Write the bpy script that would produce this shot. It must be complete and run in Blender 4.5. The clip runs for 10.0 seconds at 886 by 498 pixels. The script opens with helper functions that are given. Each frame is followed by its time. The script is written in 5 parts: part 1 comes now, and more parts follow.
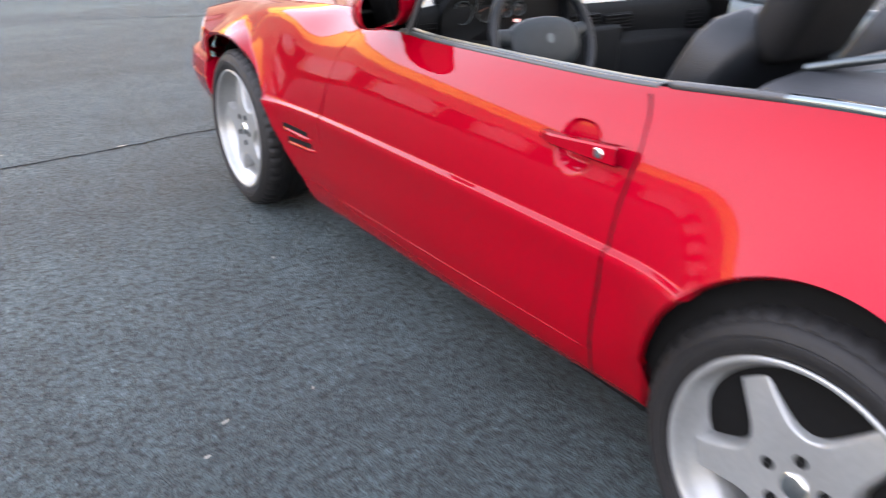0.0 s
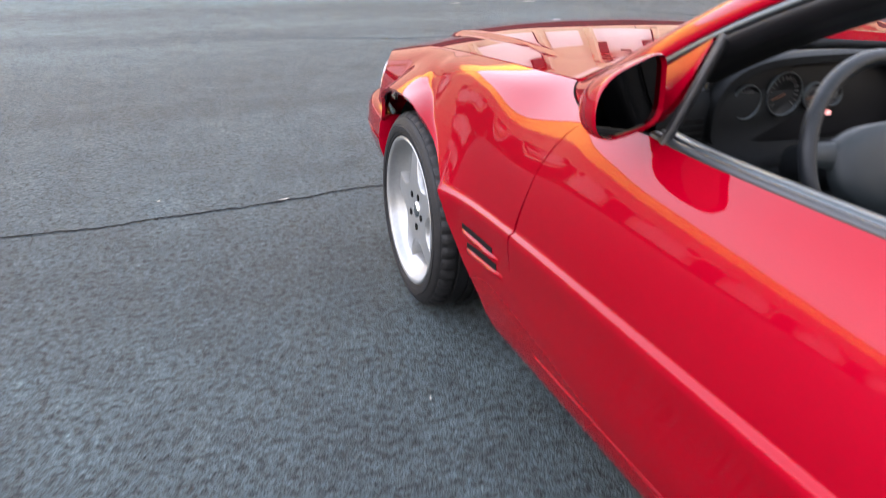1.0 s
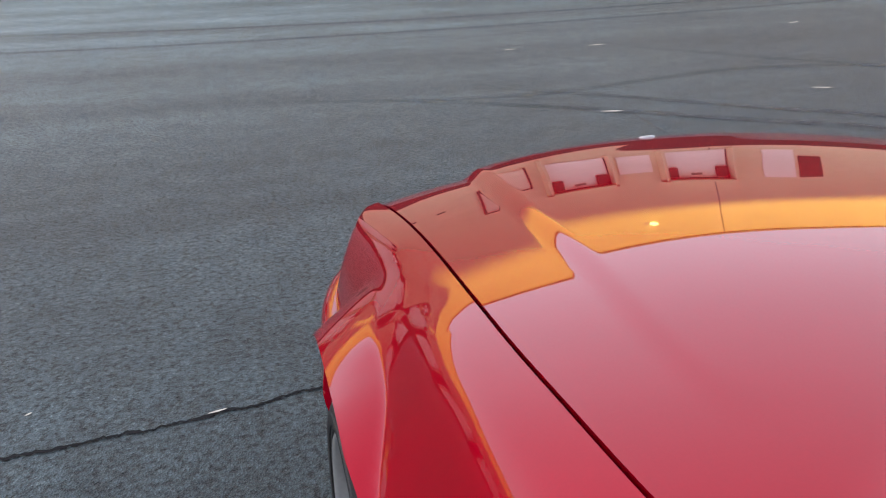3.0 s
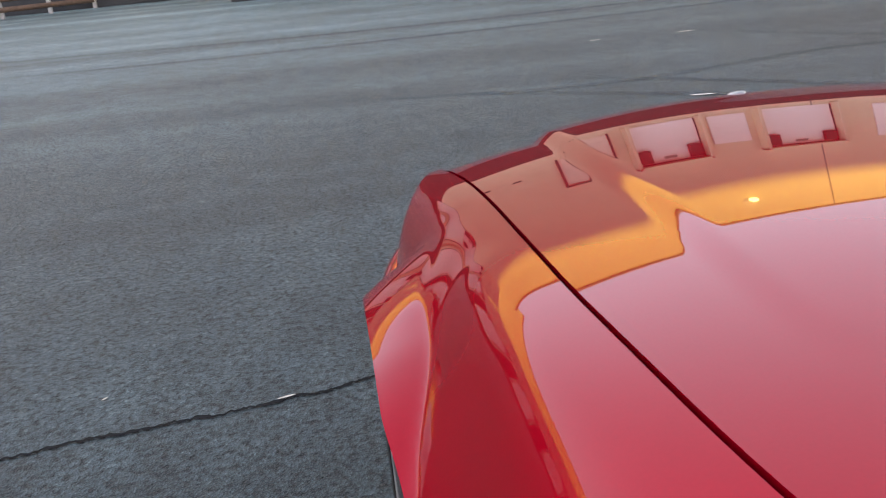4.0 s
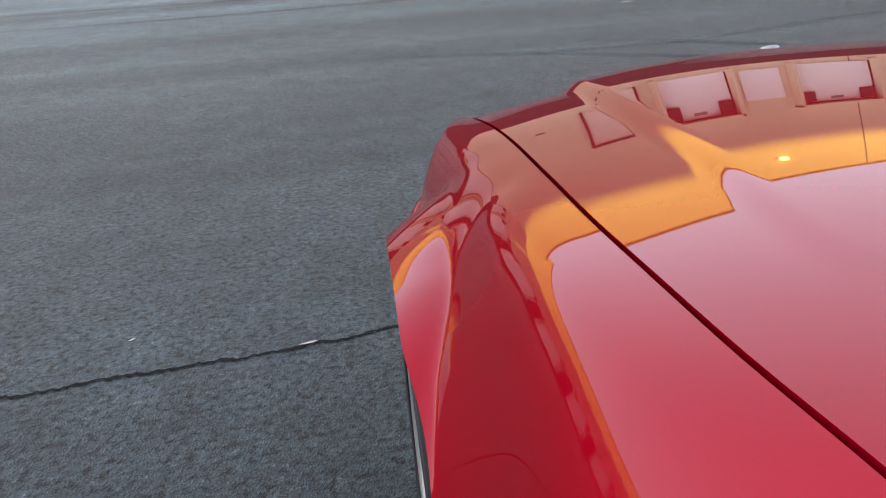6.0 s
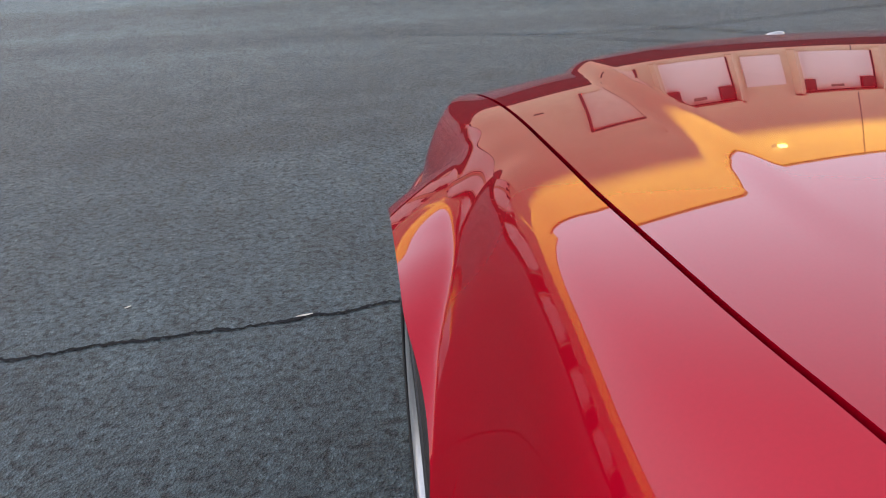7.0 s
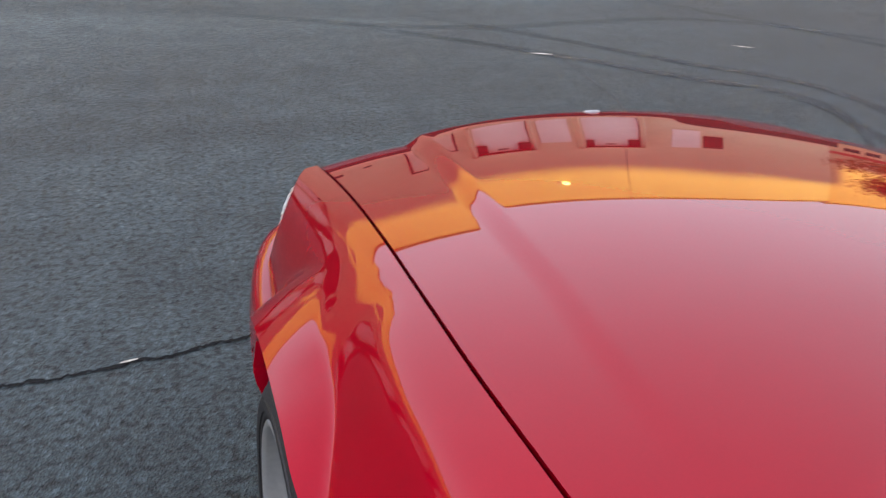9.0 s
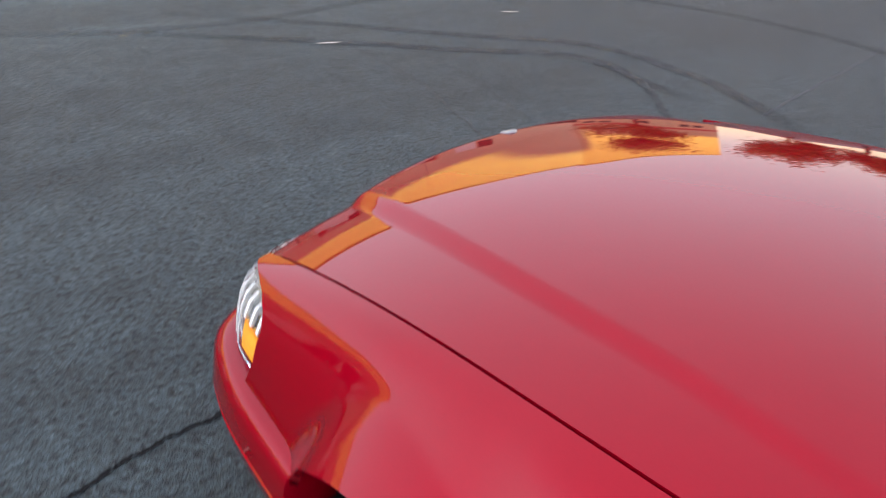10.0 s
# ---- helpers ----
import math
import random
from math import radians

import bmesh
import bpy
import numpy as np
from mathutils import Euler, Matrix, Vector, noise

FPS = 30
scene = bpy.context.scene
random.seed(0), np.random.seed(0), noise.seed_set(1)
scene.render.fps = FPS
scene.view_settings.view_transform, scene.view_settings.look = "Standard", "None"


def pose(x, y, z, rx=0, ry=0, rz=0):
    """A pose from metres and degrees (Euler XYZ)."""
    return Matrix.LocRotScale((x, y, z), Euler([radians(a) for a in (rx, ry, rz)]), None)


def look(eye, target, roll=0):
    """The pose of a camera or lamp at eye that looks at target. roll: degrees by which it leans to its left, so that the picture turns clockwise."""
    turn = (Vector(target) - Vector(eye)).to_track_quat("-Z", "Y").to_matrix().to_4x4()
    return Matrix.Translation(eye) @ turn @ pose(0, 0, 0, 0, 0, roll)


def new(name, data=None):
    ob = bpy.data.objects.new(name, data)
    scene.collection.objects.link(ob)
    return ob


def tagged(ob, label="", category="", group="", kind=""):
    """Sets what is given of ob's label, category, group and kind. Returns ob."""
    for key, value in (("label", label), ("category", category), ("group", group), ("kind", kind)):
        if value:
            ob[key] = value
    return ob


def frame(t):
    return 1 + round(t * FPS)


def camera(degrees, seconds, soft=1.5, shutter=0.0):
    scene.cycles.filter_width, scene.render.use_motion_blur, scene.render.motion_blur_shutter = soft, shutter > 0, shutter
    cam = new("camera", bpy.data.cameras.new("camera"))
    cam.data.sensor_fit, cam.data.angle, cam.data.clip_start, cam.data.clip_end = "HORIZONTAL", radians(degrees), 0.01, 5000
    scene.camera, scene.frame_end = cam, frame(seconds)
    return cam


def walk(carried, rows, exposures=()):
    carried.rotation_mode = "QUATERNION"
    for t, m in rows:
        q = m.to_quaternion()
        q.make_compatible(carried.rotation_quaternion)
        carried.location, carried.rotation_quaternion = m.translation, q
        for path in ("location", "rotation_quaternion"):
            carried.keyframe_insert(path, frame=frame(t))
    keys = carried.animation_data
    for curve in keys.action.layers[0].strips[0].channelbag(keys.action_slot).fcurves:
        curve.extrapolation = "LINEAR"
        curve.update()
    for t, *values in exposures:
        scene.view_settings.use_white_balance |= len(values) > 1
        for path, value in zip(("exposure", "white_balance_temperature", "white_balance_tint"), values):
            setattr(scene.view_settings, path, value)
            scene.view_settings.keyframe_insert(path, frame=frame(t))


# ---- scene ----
cam = camera(60.5, 10.0, soft=1.1, shutter=0.4)
PATH = [
    (0, (-1.945, -2.995, 1.242), (-0.919, -1.509, 0.381), 0.90),
    (0.5, (-1.809, -2.604, 1.236), (-1.032, -0.981, 0.361), 0.20),
    (1, (-1.6042, -2.2224, 1.2572), (-0.9812, -0.5127, 0.417), 0.75),
    (1.5, (-1.4244, -1.8482, 1.280), (-0.8096, -0.0572, 0.4799), 1.89),
    (2, (-1.254, -1.447, 1.348), (-0.701, 0.319, 0.59), 0.60),
    (2.5, (-1.103, -1.079, 1.342), (-0.5695, 0.6695, 0.5682), 0.21),
    (4, (-0.9447, -0.8635, 1.175), (-0.7053, 0.9643, 0.4302), -5.06),
    (4.5, (-0.9419, -0.8614, 1.169), (-0.7588, 0.9694, 0.4183), -5.79),
    (5, (-0.956, -0.8593, 1.169), (-0.7993, 0.9655, 0.4035), -5.92),
    (5.5, (-0.9473, -0.8713, 1.157), (-0.7871, 0.951, 0.358), -5.24),
    (7, (-0.9632, -0.8954, 1.137), (-0.7796, 0.9195, 0.2496), -2.39),
    (7.5, (-0.968, -0.892, 1.136), (-0.780, 0.9055, 0.2408), -1.42),
    (8, (-0.9726, -0.9011, 1.132), (-0.7365, 0.9088, 0.2238), -0.10),
    (8.5, (-0.9943, -0.8654, 1.216), (-0.596, 0.8573, 0.2868), 2.88),
    (9, (-1.047, -0.8201, 1.376), (-0.3737, 0.7977, 0.4248), 5.79),
    (9.4, (-1.169, -0.82, 1.42), (-0.3081, 0.7167, 0.4646), 5.47),
    (9.5, (-1.207, -0.7845, 1.413), (-0.2894, 0.7107, 0.4418), 5.64),
    (9.7, (-1.265, -0.6568, 1.426), (-0.2576, 0.7581, 0.4333), 5.18),
    (10, (-1.325, -0.4233, 1.448), (-0.1455, 0.8577, 0.4725), 4.55),
]
EXPOSURES = [(0, 3.05), (1.0, 2.98), (1.8, 2.72), (2.6, 2.35), (4.0, 2.17), (8.0, 2.19), (10.0, 2.18)]
walk(cam, [(t, look(eye, target, roll)) for t, eye, target, roll in PATH], EXPOSURES)

# ---- world ----
SUN_EL, SUN_AZ = 4.5, 142.0          # degrees; azimuth clockwise from +y
world = bpy.data.worlds.new("evening_sky")
scene.world = world
world.use_nodes = True
wn = world.node_tree
wn.nodes.clear()
sky = wn.nodes.new("ShaderNodeTexSky")
sky.sky_type = "NISHITA"
sky.sun_disc = False
sky.sun_elevation, sky.sun_rotation = radians(SUN_EL), radians(SUN_AZ)
sky.air_density, sky.dust_density, sky.ozone_density = 1.0, 1.2, 1.2
bg = wn.nodes.new("ShaderNodeBackground")
bg.inputs["Strength"].default_value = 0.055
haze = wn.nodes.new("ShaderNodeBackground")          # thin high cloud, paler towards the horizon
where, split, veil = wn.nodes.new("ShaderNodeTexCoord"), wn.nodes.new("ShaderNodeSeparateXYZ"), wn.nodes.new("ShaderNodeValToRGB")
HAZE = ((0.0, (0.82, 0.64, 0.48)), (0.12, (0.64, 0.58, 0.60)), (0.3, (0.66, 0.645, 0.76)), (0.5, (0.65, 0.65, 0.79)), (0.75, (0.50, 0.52, 0.65)), (1.0, (0.33, 0.36, 0.44)))
while len(veil.color_ramp.elements) < len(HAZE):
    veil.color_ramp.elements.new(0.5)
for i, (p, c) in enumerate(HAZE):
    veil.color_ramp.elements[i].position = p
for i, (p, c) in enumerate(HAZE):
    veil.color_ramp.elements[i].color = (*c, 1)
wn.links.new(where.outputs["Generated"], split.inputs[0])
wn.links.new(split.outputs["Z"], veil.inputs[0])
lean, level = wn.nodes.new("ShaderNodeVectorMath"), wn.nodes.new("ShaderNodeMath")          # the cloud is thicker away from the sun
lean.operation, lean.inputs[1].default_value = "DOT_PRODUCT", (-0.45, 0.25, 0.0)
level.inputs[1].default_value = 1.0
wn.links.new(where.outputs["Generated"], lean.inputs[0])
wn.links.new(lean.outputs["Value"], level.inputs[0])
wn.links.new(level.outputs[0], haze.inputs["Strength"])
wn.links.new(veil.outputs[0], haze.inputs["Color"])
both_skies = wn.nodes.new("ShaderNodeAddShader")
wo = wn.nodes.new("ShaderNodeOutputWorld")
wn.links.new(sky.outputs[0], bg.inputs[0])
wn.links.new(bg.outputs[0], both_skies.inputs[0])
wn.links.new(haze.outputs[0], both_skies.inputs[1])
wn.links.new(both_skies.outputs[0], wo.inputs[0])
sun = new("sun", bpy.data.lights.new("sun", "SUN"))
sun.data.energy, sun.data.angle, sun.data.color = 5.0, radians(0.5), (1.0, 0.66, 0.08)
sd = Vector((math.sin(radians(SUN_AZ)) * math.cos(radians(SUN_EL)), math.cos(radians(SUN_AZ)) * math.cos(radians(SUN_EL)), math.sin(radians(SUN_EL))))
sun.matrix_world = look(sd * 60, (0, 0, 0))


# ---- materials ----
def mat(name, colour, rough=0.5, metal=0.0, coat=0.0, grain=0.0, scale=40.0, bump=0.0, bump_scale=200.0, tint=None, spec=0.5, wide=0.0):
    """A surface with fine grain, broad stains and a fine relief."""
    m = bpy.data.materials.new(name)
    m.use_nodes = True
    nt = m.node_tree
    b = nt.nodes["Principled BSDF"]
    b.inputs["Base Color"].default_value = (*colour, 1)
    b.inputs["Roughness"].default_value = rough
    b.inputs["Metallic"].default_value = metal
    b.inputs["Specular IOR Level"].default_value = spec
    b.inputs["Coat Weight"].default_value = coat
    b.inputs["Coat Roughness"].default_value = 0.015
    co = nt.nodes.new("ShaderNodeTexCoord")
    if grain or wide:
        n1, n2 = nt.nodes.new("ShaderNodeTexNoise"), nt.nodes.new("ShaderNodeTexNoise")
        n1.inputs["Scale"].default_value, n1.inputs["Detail"].default_value = scale, 6
        n2.inputs["Scale"].default_value, n2.inputs["Detail"].default_value = scale / 18, 3
        for n in (n1, n2):
            nt.links.new(co.outputs["Object"], n.inputs["Vector"])
        r1, r2 = nt.nodes.new("ShaderNodeMapRange"), nt.nodes.new("ShaderNodeMapRange")
        for r, n, k in ((r1, n1, grain), (r2, n2, wide or grain * 0.6)):
            r.inputs["From Min"].default_value, r.inputs["From Max"].default_value = 0.3, 0.7
            r.inputs["To Min"].default_value, r.inputs["To Max"].default_value = 1 - k, 1 + k
            nt.links.new(n.outputs["Fac"], r.inputs["Value"])
        mul = nt.nodes.new("ShaderNodeMath")
        mul.operation = "MULTIPLY"
        nt.links.new(r1.outputs[0], mul.inputs[0])
        nt.links.new(r2.outputs[0], mul.inputs[1])
        mix = nt.nodes.new("ShaderNodeVectorMath")
        mix.operation = "SCALE"
        mix.inputs[0].default_value = colour
        nt.links.new(mul.outputs[0], mix.inputs["Scale"])
        nt.links.new(mix.outputs[0], b.inputs["Base Color"])
    if bump:
        nb, bp = nt.nodes.new("ShaderNodeTexNoise"), nt.nodes.new("ShaderNodeBump")
        nb.inputs["Scale"].default_value, nb.inputs["Detail"].default_value = bump_scale, 4
        nt.links.new(co.outputs["Object"], nb.inputs["Vector"])
        nt.links.new(nb.outputs["Fac"], bp.inputs["Height"])
        bp.inputs["Strength"].default_value, bp.inputs["Distance"].default_value = bump, 0.004
        nt.links.new(bp.outputs[0], b.inputs["Normal"])
    return m


def asphalt_material():
    m = bpy.data.materials.new("asphalt")
    m.use_nodes = True
    nt = m.node_tree
    b = nt.nodes["Principled BSDF"]
    co = nt.nodes.new("ShaderNodeTexCoord")

    def tex(kind, scale, detail=4.0):
        n = nt.nodes.new(kind)
        n.inputs["Scale"].default_value = scale
        if kind == "ShaderNodeTexNoise":
            n.inputs["Detail"].default_value = detail
        nt.links.new(co.outputs["Object"], n.inputs["Vector"])
        return n

    def ramp(src, stops):
        r = nt.nodes.new("ShaderNodeValToRGB")
        while len(r.color_ramp.elements) < len(stops):
            r.color_ramp.elements.new(0.5)
        for e, (p, c) in zip(r.color_ramp.elements, stops):
            e.position, e.color = p, (c, c, c, 1)
        nt.links.new(src, r.inputs[0])
        return r.outputs[0]

    def times(a, c):
        n = nt.nodes.new("ShaderNodeMix")
        n.data_type, n.blend_type = "RGBA", "MULTIPLY"
        n.inputs["Factor"].default_value = 1
        nt.links.new(a, n.inputs["A"])
        nt.links.new(c, n.inputs["B"])
        return n.outputs["Result"]

    stones = tex("ShaderNodeTexVoronoi", 150.0)
    grit = tex("ShaderNodeTexVoronoi", 75.0)
    fine = tex("ShaderNodeTexNoise", 320.0, 2)
    clump = tex("ShaderNodeTexNoise", 42.0, 4)
    mid = tex("ShaderNodeTexNoise", 5.0, 6)
    broad = tex("ShaderNodeTexNoise", 0.55, 6)
    base = nt.nodes.new("ShaderNodeRGB")
    base.outputs[0].default_value = (0.0302, 0.0426, 0.0450, 1)
    c = times(base.outputs[0], ramp(stones.outputs["Color"], [(0.0, 0.30), (0.4, 0.85), (0.8, 1.15), (1.0, 1.9)]))
    c = times(c, ramp(grit.outputs["Color"], [(0.0, 0.45), (0.3, 0.95), (0.85, 1.1), (1.0, 1.5)]))
    c = times(c, ramp(fine.outputs["Fac"], [(0.3, 0.5), (0.7, 1.5)]))
    c = times(c, ramp(clump.outputs["Fac"], [(0.36, 0.28), (0.46, 0.92), (0.70, 1.42)]))
    c = times(c, ramp(mid.outputs["Fac"], [(0.3, 0.78), (0.7, 1.22)]))
    c = times(c, ramp(broad.outputs["Fac"], [(0.3, 0.82), (0.7, 1.2)]))
    # far half paler, its grazing sky sheen put into the colour; long worn lanes
    lane, push, turn = nt.nodes.new("ShaderNodeTexNoise"), nt.nodes.new("ShaderNodeMapping"), nt.nodes.new("ShaderNodeSeparateXYZ")
    push.inputs["Scale"].default_value = (0.035, 0.75, 1)
    lane.inputs["Scale"].default_value, lane.inputs["Detail"].default_value = 1.0, 4
    nt.links.new(co.outputs["Object"], push.inputs["Vector"])
    nt.links.new(push.outputs[0], lane.inputs["Vector"])
    nt.links.new(co.outputs["Object"], turn.inputs[0])
    far_sheen, worn = nt.nodes.new("ShaderNodeMapRange"), nt.nodes.new("ShaderNodeMath")
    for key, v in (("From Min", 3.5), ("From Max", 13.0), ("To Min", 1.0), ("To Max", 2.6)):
        far_sheen.inputs[key].default_value = v
    nt.links.new(turn.outputs["Y"], far_sheen.inputs["Value"])
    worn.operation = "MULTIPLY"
    nt.links.new(far_sheen.outputs[0], worn.inputs[0])
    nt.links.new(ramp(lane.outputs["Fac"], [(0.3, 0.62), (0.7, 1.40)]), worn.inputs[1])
    scale = nt.nodes.new("ShaderNodeVectorMath")
    scale.operation = "SCALE"
    nt.links.new(c, scale.inputs[0])
    # darker to the car's right, paler left: uneven skylight put into the colour
    shifted, tone = nt.nodes.new("ShaderNodeMapRange"), nt.nodes.new("ShaderNodeMath")
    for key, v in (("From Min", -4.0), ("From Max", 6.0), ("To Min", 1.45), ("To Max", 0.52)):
        shifted.inputs[key].default_value = v
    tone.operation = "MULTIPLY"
    nt.links.new(turn.outputs["X"], shifted.inputs["Value"])
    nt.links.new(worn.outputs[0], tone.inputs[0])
    nt.links.new(shifted.outputs[0], tone.inputs[1])
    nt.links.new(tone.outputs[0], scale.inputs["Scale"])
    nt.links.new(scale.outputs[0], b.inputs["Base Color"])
    b.inputs["Roughness"].default_value = 0.62
    b.inputs["Specular IOR Level"].default_value = 0.16
    b.inputs["Sheen Weight"].default_value, b.inputs["Sheen Roughness"].default_value = 0.035, 0.45
    bp = nt.nodes.new("ShaderNodeBump")
    bp.inputs["Strength"].default_value, bp.inputs["Distance"].default_value = 1.0, 0.009
    add = nt.nodes.new("ShaderNodeMath")
    nt.links.new(stones.outputs["Distance"], add.inputs[0])
    nt.links.new(fine.outputs["Fac"], add.inputs[1])
    heap = nt.nodes.new("ShaderNodeMath")
    heap.operation, heap.inputs[2].default_value = "MULTIPLY_ADD", 0.0
    heap.inputs[1].default_value = 0.8
    nt.links.new(clump.outputs["Fac"], heap.inputs[0])
    nt.links.new(add.outputs[0], heap.inputs[2])
    nt.links.new(heap.outputs[0], bp.inputs["Height"])
    nt.links.new(bp.outputs[0], b.inputs["Normal"])
    return m


def glass_material(name, colour=(0.9, 0.95, 0.95), rough=0.0):
    m = bpy.data.materials.new(name)
    m.use_nodes = True
    b = m.node_tree.nodes["Principled BSDF"]
    b.inputs["Base Color"].default_value = (*colour, 1)
    b.inputs["Transmission Weight"].default_value = 1
    b.inputs["Roughness"].default_value = rough
    b.inputs["IOR"].default_value = 1.02 if rough == 0 else 1.3
    return m


def stain_material(name, colour, cover, scale):
    """A thin film on the ground: patchy, with holes in it."""
    m = bpy.data.materials.new(name)
    m.use_nodes = True
    nt = m.node_tree
    b = nt.nodes["Principled BSDF"]
    b.inputs["Base Color"].default_value = (*colour, 1)
    b.inputs["Roughness"].default_value = 0.75
    co, n, r = nt.nodes.new("ShaderNodeTexCoord"), nt.nodes.new("ShaderNodeTexNoise"), nt.nodes.new("ShaderNodeMapRange")
    n.inputs["Scale"].default_value, n.inputs["Detail"].default_value = scale, 6
    nt.links.new(co.outputs["Object"], n.inputs["Vector"])
    nt.links.new(n.outputs["Fac"], r.inputs["Value"])
    r.inputs["From Min"].default_value, r.inputs["From Max"].default_value = 0.3, 0.7
    r.inputs["To Min"].default_value, r.inputs["To Max"].default_value = cover * 0.35, cover
    at, mul = nt.nodes.new("ShaderNodeAttribute"), nt.nodes.new("ShaderNodeMath")
    at.attribute_name = "cover"
    mul.operation = "MULTIPLY"
    nt.links.new(r.outputs[0], mul.inputs[0])
    nt.links.new(at.outputs["Fac"], mul.inputs[1])
    nt.links.new(mul.outputs[0], b.inputs["Alpha"])
    return m


ASPHALT = asphalt_material()
PAINT = mat("red_paint", (0.74, 0.002, 0.080), 0.5, 0.0, 1.0, 0.03, 300.0, spec=0.0)          # under a red-tinted clear coat
PAINT.node_tree.nodes["Principled BSDF"].inputs["Coat IOR"].default_value = 1.255
PAINT.node_tree.nodes["Principled BSDF"].inputs["Coat Tint"].default_value = (0.32, 0.08, 0.12, 1)
BLACK = mat("black_rubber", (0.0064, 0.0064, 0.0072), 0.45, grain=0.2, scale=60)
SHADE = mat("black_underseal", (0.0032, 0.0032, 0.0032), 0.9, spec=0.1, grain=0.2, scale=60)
TYRE = mat("tyre_rubber", (0.0062, 0.0060, 0.0062), 0.62, spec=0.25, grain=0.25, scale=50, bump=0.3, bump_scale=160)
ALLOY = mat("silver_alloy", (0.195, 0.20, 0.198), 0.36, 0.45, 0.5, 0.06, 80, spec=0.6)
LIP = mat("polished_alloy", (0.624, 0.624, 0.616), 0.16, 1.0, 0.0, 0.05, 90)
STEEL = mat("brake_steel", (0.176, 0.168, 0.16), 0.45, 0.9, grain=0.2)
NEEDLE = mat("dim_orange_needle", (0.08, 0.0224, 0.0048), 0.5, grain=0.1)
COVER = mat("blue_black_cover", (0.0036, 0.0046, 0.0066), 0.55, spec=0.22, grain=0.12, scale=20, bump=0.15, bump_scale=90)
LEATHER = mat("black_leather", (0.0062, 0.0074, 0.0090), 0.42, grain=0.15, scale=30, bump=0.25, bump_scale=260, spec=0.24)
HEADREST = mat("dull_black_leather", (0.0030, 0.0032, 0.0036), 0.62, spec=0.2, grain=0.15, scale=30, bump=0.25, bump_scale=260)
DASH = mat("dark_dash_plastic", (0.0030, 0.0036, 0.0040), 0.68, spec=0.14, grain=0.1, scale=50, bump=0.2, bump_scale=400)
PADGREY = mat("grey_pad_vinyl", (0.0085, 0.0115, 0.0125), 0.5, spec=0.3, grain=0.1, scale=50, bump=0.2, bump_scale=400)
DASHTOP = mat("grey_dash_top", (0.0045, 0.0064, 0.0070), 0.32, spec=0.6, grain=0.08, scale=50, bump=0.2, bump_scale=400)
CHROME = mat("chrome", (0.6, 0.6, 0.592), 0.12, 1.0, grain=0.03)
STRIP = mat("anodised_strip", (0.056, 0.066, 0.070), 0.32, 0.8, grain=0.08, scale=60)
PALESTRIP = mat("bright_waist_strip", (0.12, 0.145, 0.152), 0.16, 0.9, grain=0.05, scale=60)
GLASS = glass_material("clear_glass")
LENS = glass_material("lamp_lens", (0.95, 0.96, 0.95), 0.06)
LENSRIB = mat("frosted_lens_rib", (0.70, 0.72, 0.70), 0.25, 0.0, 1.0, 0.05, 90)
AMBER = mat("amber_lens", (0.95, 0.36, 0.02), 0.2, 0.0, 1.0, 0.1, 90)
REFLECTOR = mat("lamp_reflector", (0.8, 0.8, 0.78), 0.2, 0.9, grain=0.1)
TAIL = mat("tail_lens", (0.35, 0.01, 0.01), 0.2, 0.0, 1.0, 0.1, 90)
MIRROR = mat("mirror_glass", (0.05, 0.047, 0.042), 0.02, 1.0)
WHITE = mat("pale_marking", (0.05, 0.05, 0.048), 0.5, grain=0.05)
COWL = mat("dull_black_plastic", (0.0035, 0.0036, 0.0040), 0.6, spec=0.15, grain=0.15, scale=80)
GAUGE = mat("gauge_face", (0.0022, 0.0022, 0.0026), 0.6, spec=0.2, grain=0.05)


# ---- helpers for meshes ----
def thing(name, label, category, at=(0, 0, 0), group="", kind=""):
    ob = new(name)
    ob.location = at
    return tagged(ob, label, category, group, kind)


def part(name, bm, material, parent, label="", smooth=True):
    me = bpy.data.meshes.new(name)
    for f in bm.faces:
        f.smooth = smooth
    bm.to_mesh(me)
    bm.free()
    me.materials.append(material)
    ob = new(name, me)
    ob.parent = parent
    return tagged(ob, label)


def sharpen(bm, degrees=35):
    bm.normal_update()
    for e in bm.edges:
        if len(e.link_faces) == 2 and e.calc_face_angle(0) > radians(degrees):
            e.smooth = False
    return bm


def grid(P, hint=(0, 0, 1), rim=0.0, close=False):
    """A surface through the points P[row][column]; hint: a way that its faces look; rim: the depth of its folded edge."""
    P = np.asarray(P, float)
    nr, nc = P.shape[:2]
    bm = bmesh.new()
    vs = [[bm.verts.new(P[i, j]) for j in range(nc)] for i in range(nr)]
    for i in range(nr - 1):
        for j in range(nc if close else nc - 1):
            k = (j + 1) % nc
            bm.faces.new((vs[i][j], vs[i][k], vs[i + 1][k], vs[i + 1][j]))
    bmesh.ops.remove_doubles(bm, verts=bm.verts, dist=2e-5)
    bmesh.ops.dissolve_degenerate(bm, dist=1e-6, edges=bm.edges)
    bm.normal_update()
    tot = Vector()
    for f in bm.faces:
        tot += f.normal * f.calc_area()
    if tot.dot(Vector(hint)) < 0:
        bmesh.ops.reverse_faces(bm, faces=bm.faces)
        bm.normal_update()
    if rim:
        fold(bm, rim)
    return bm


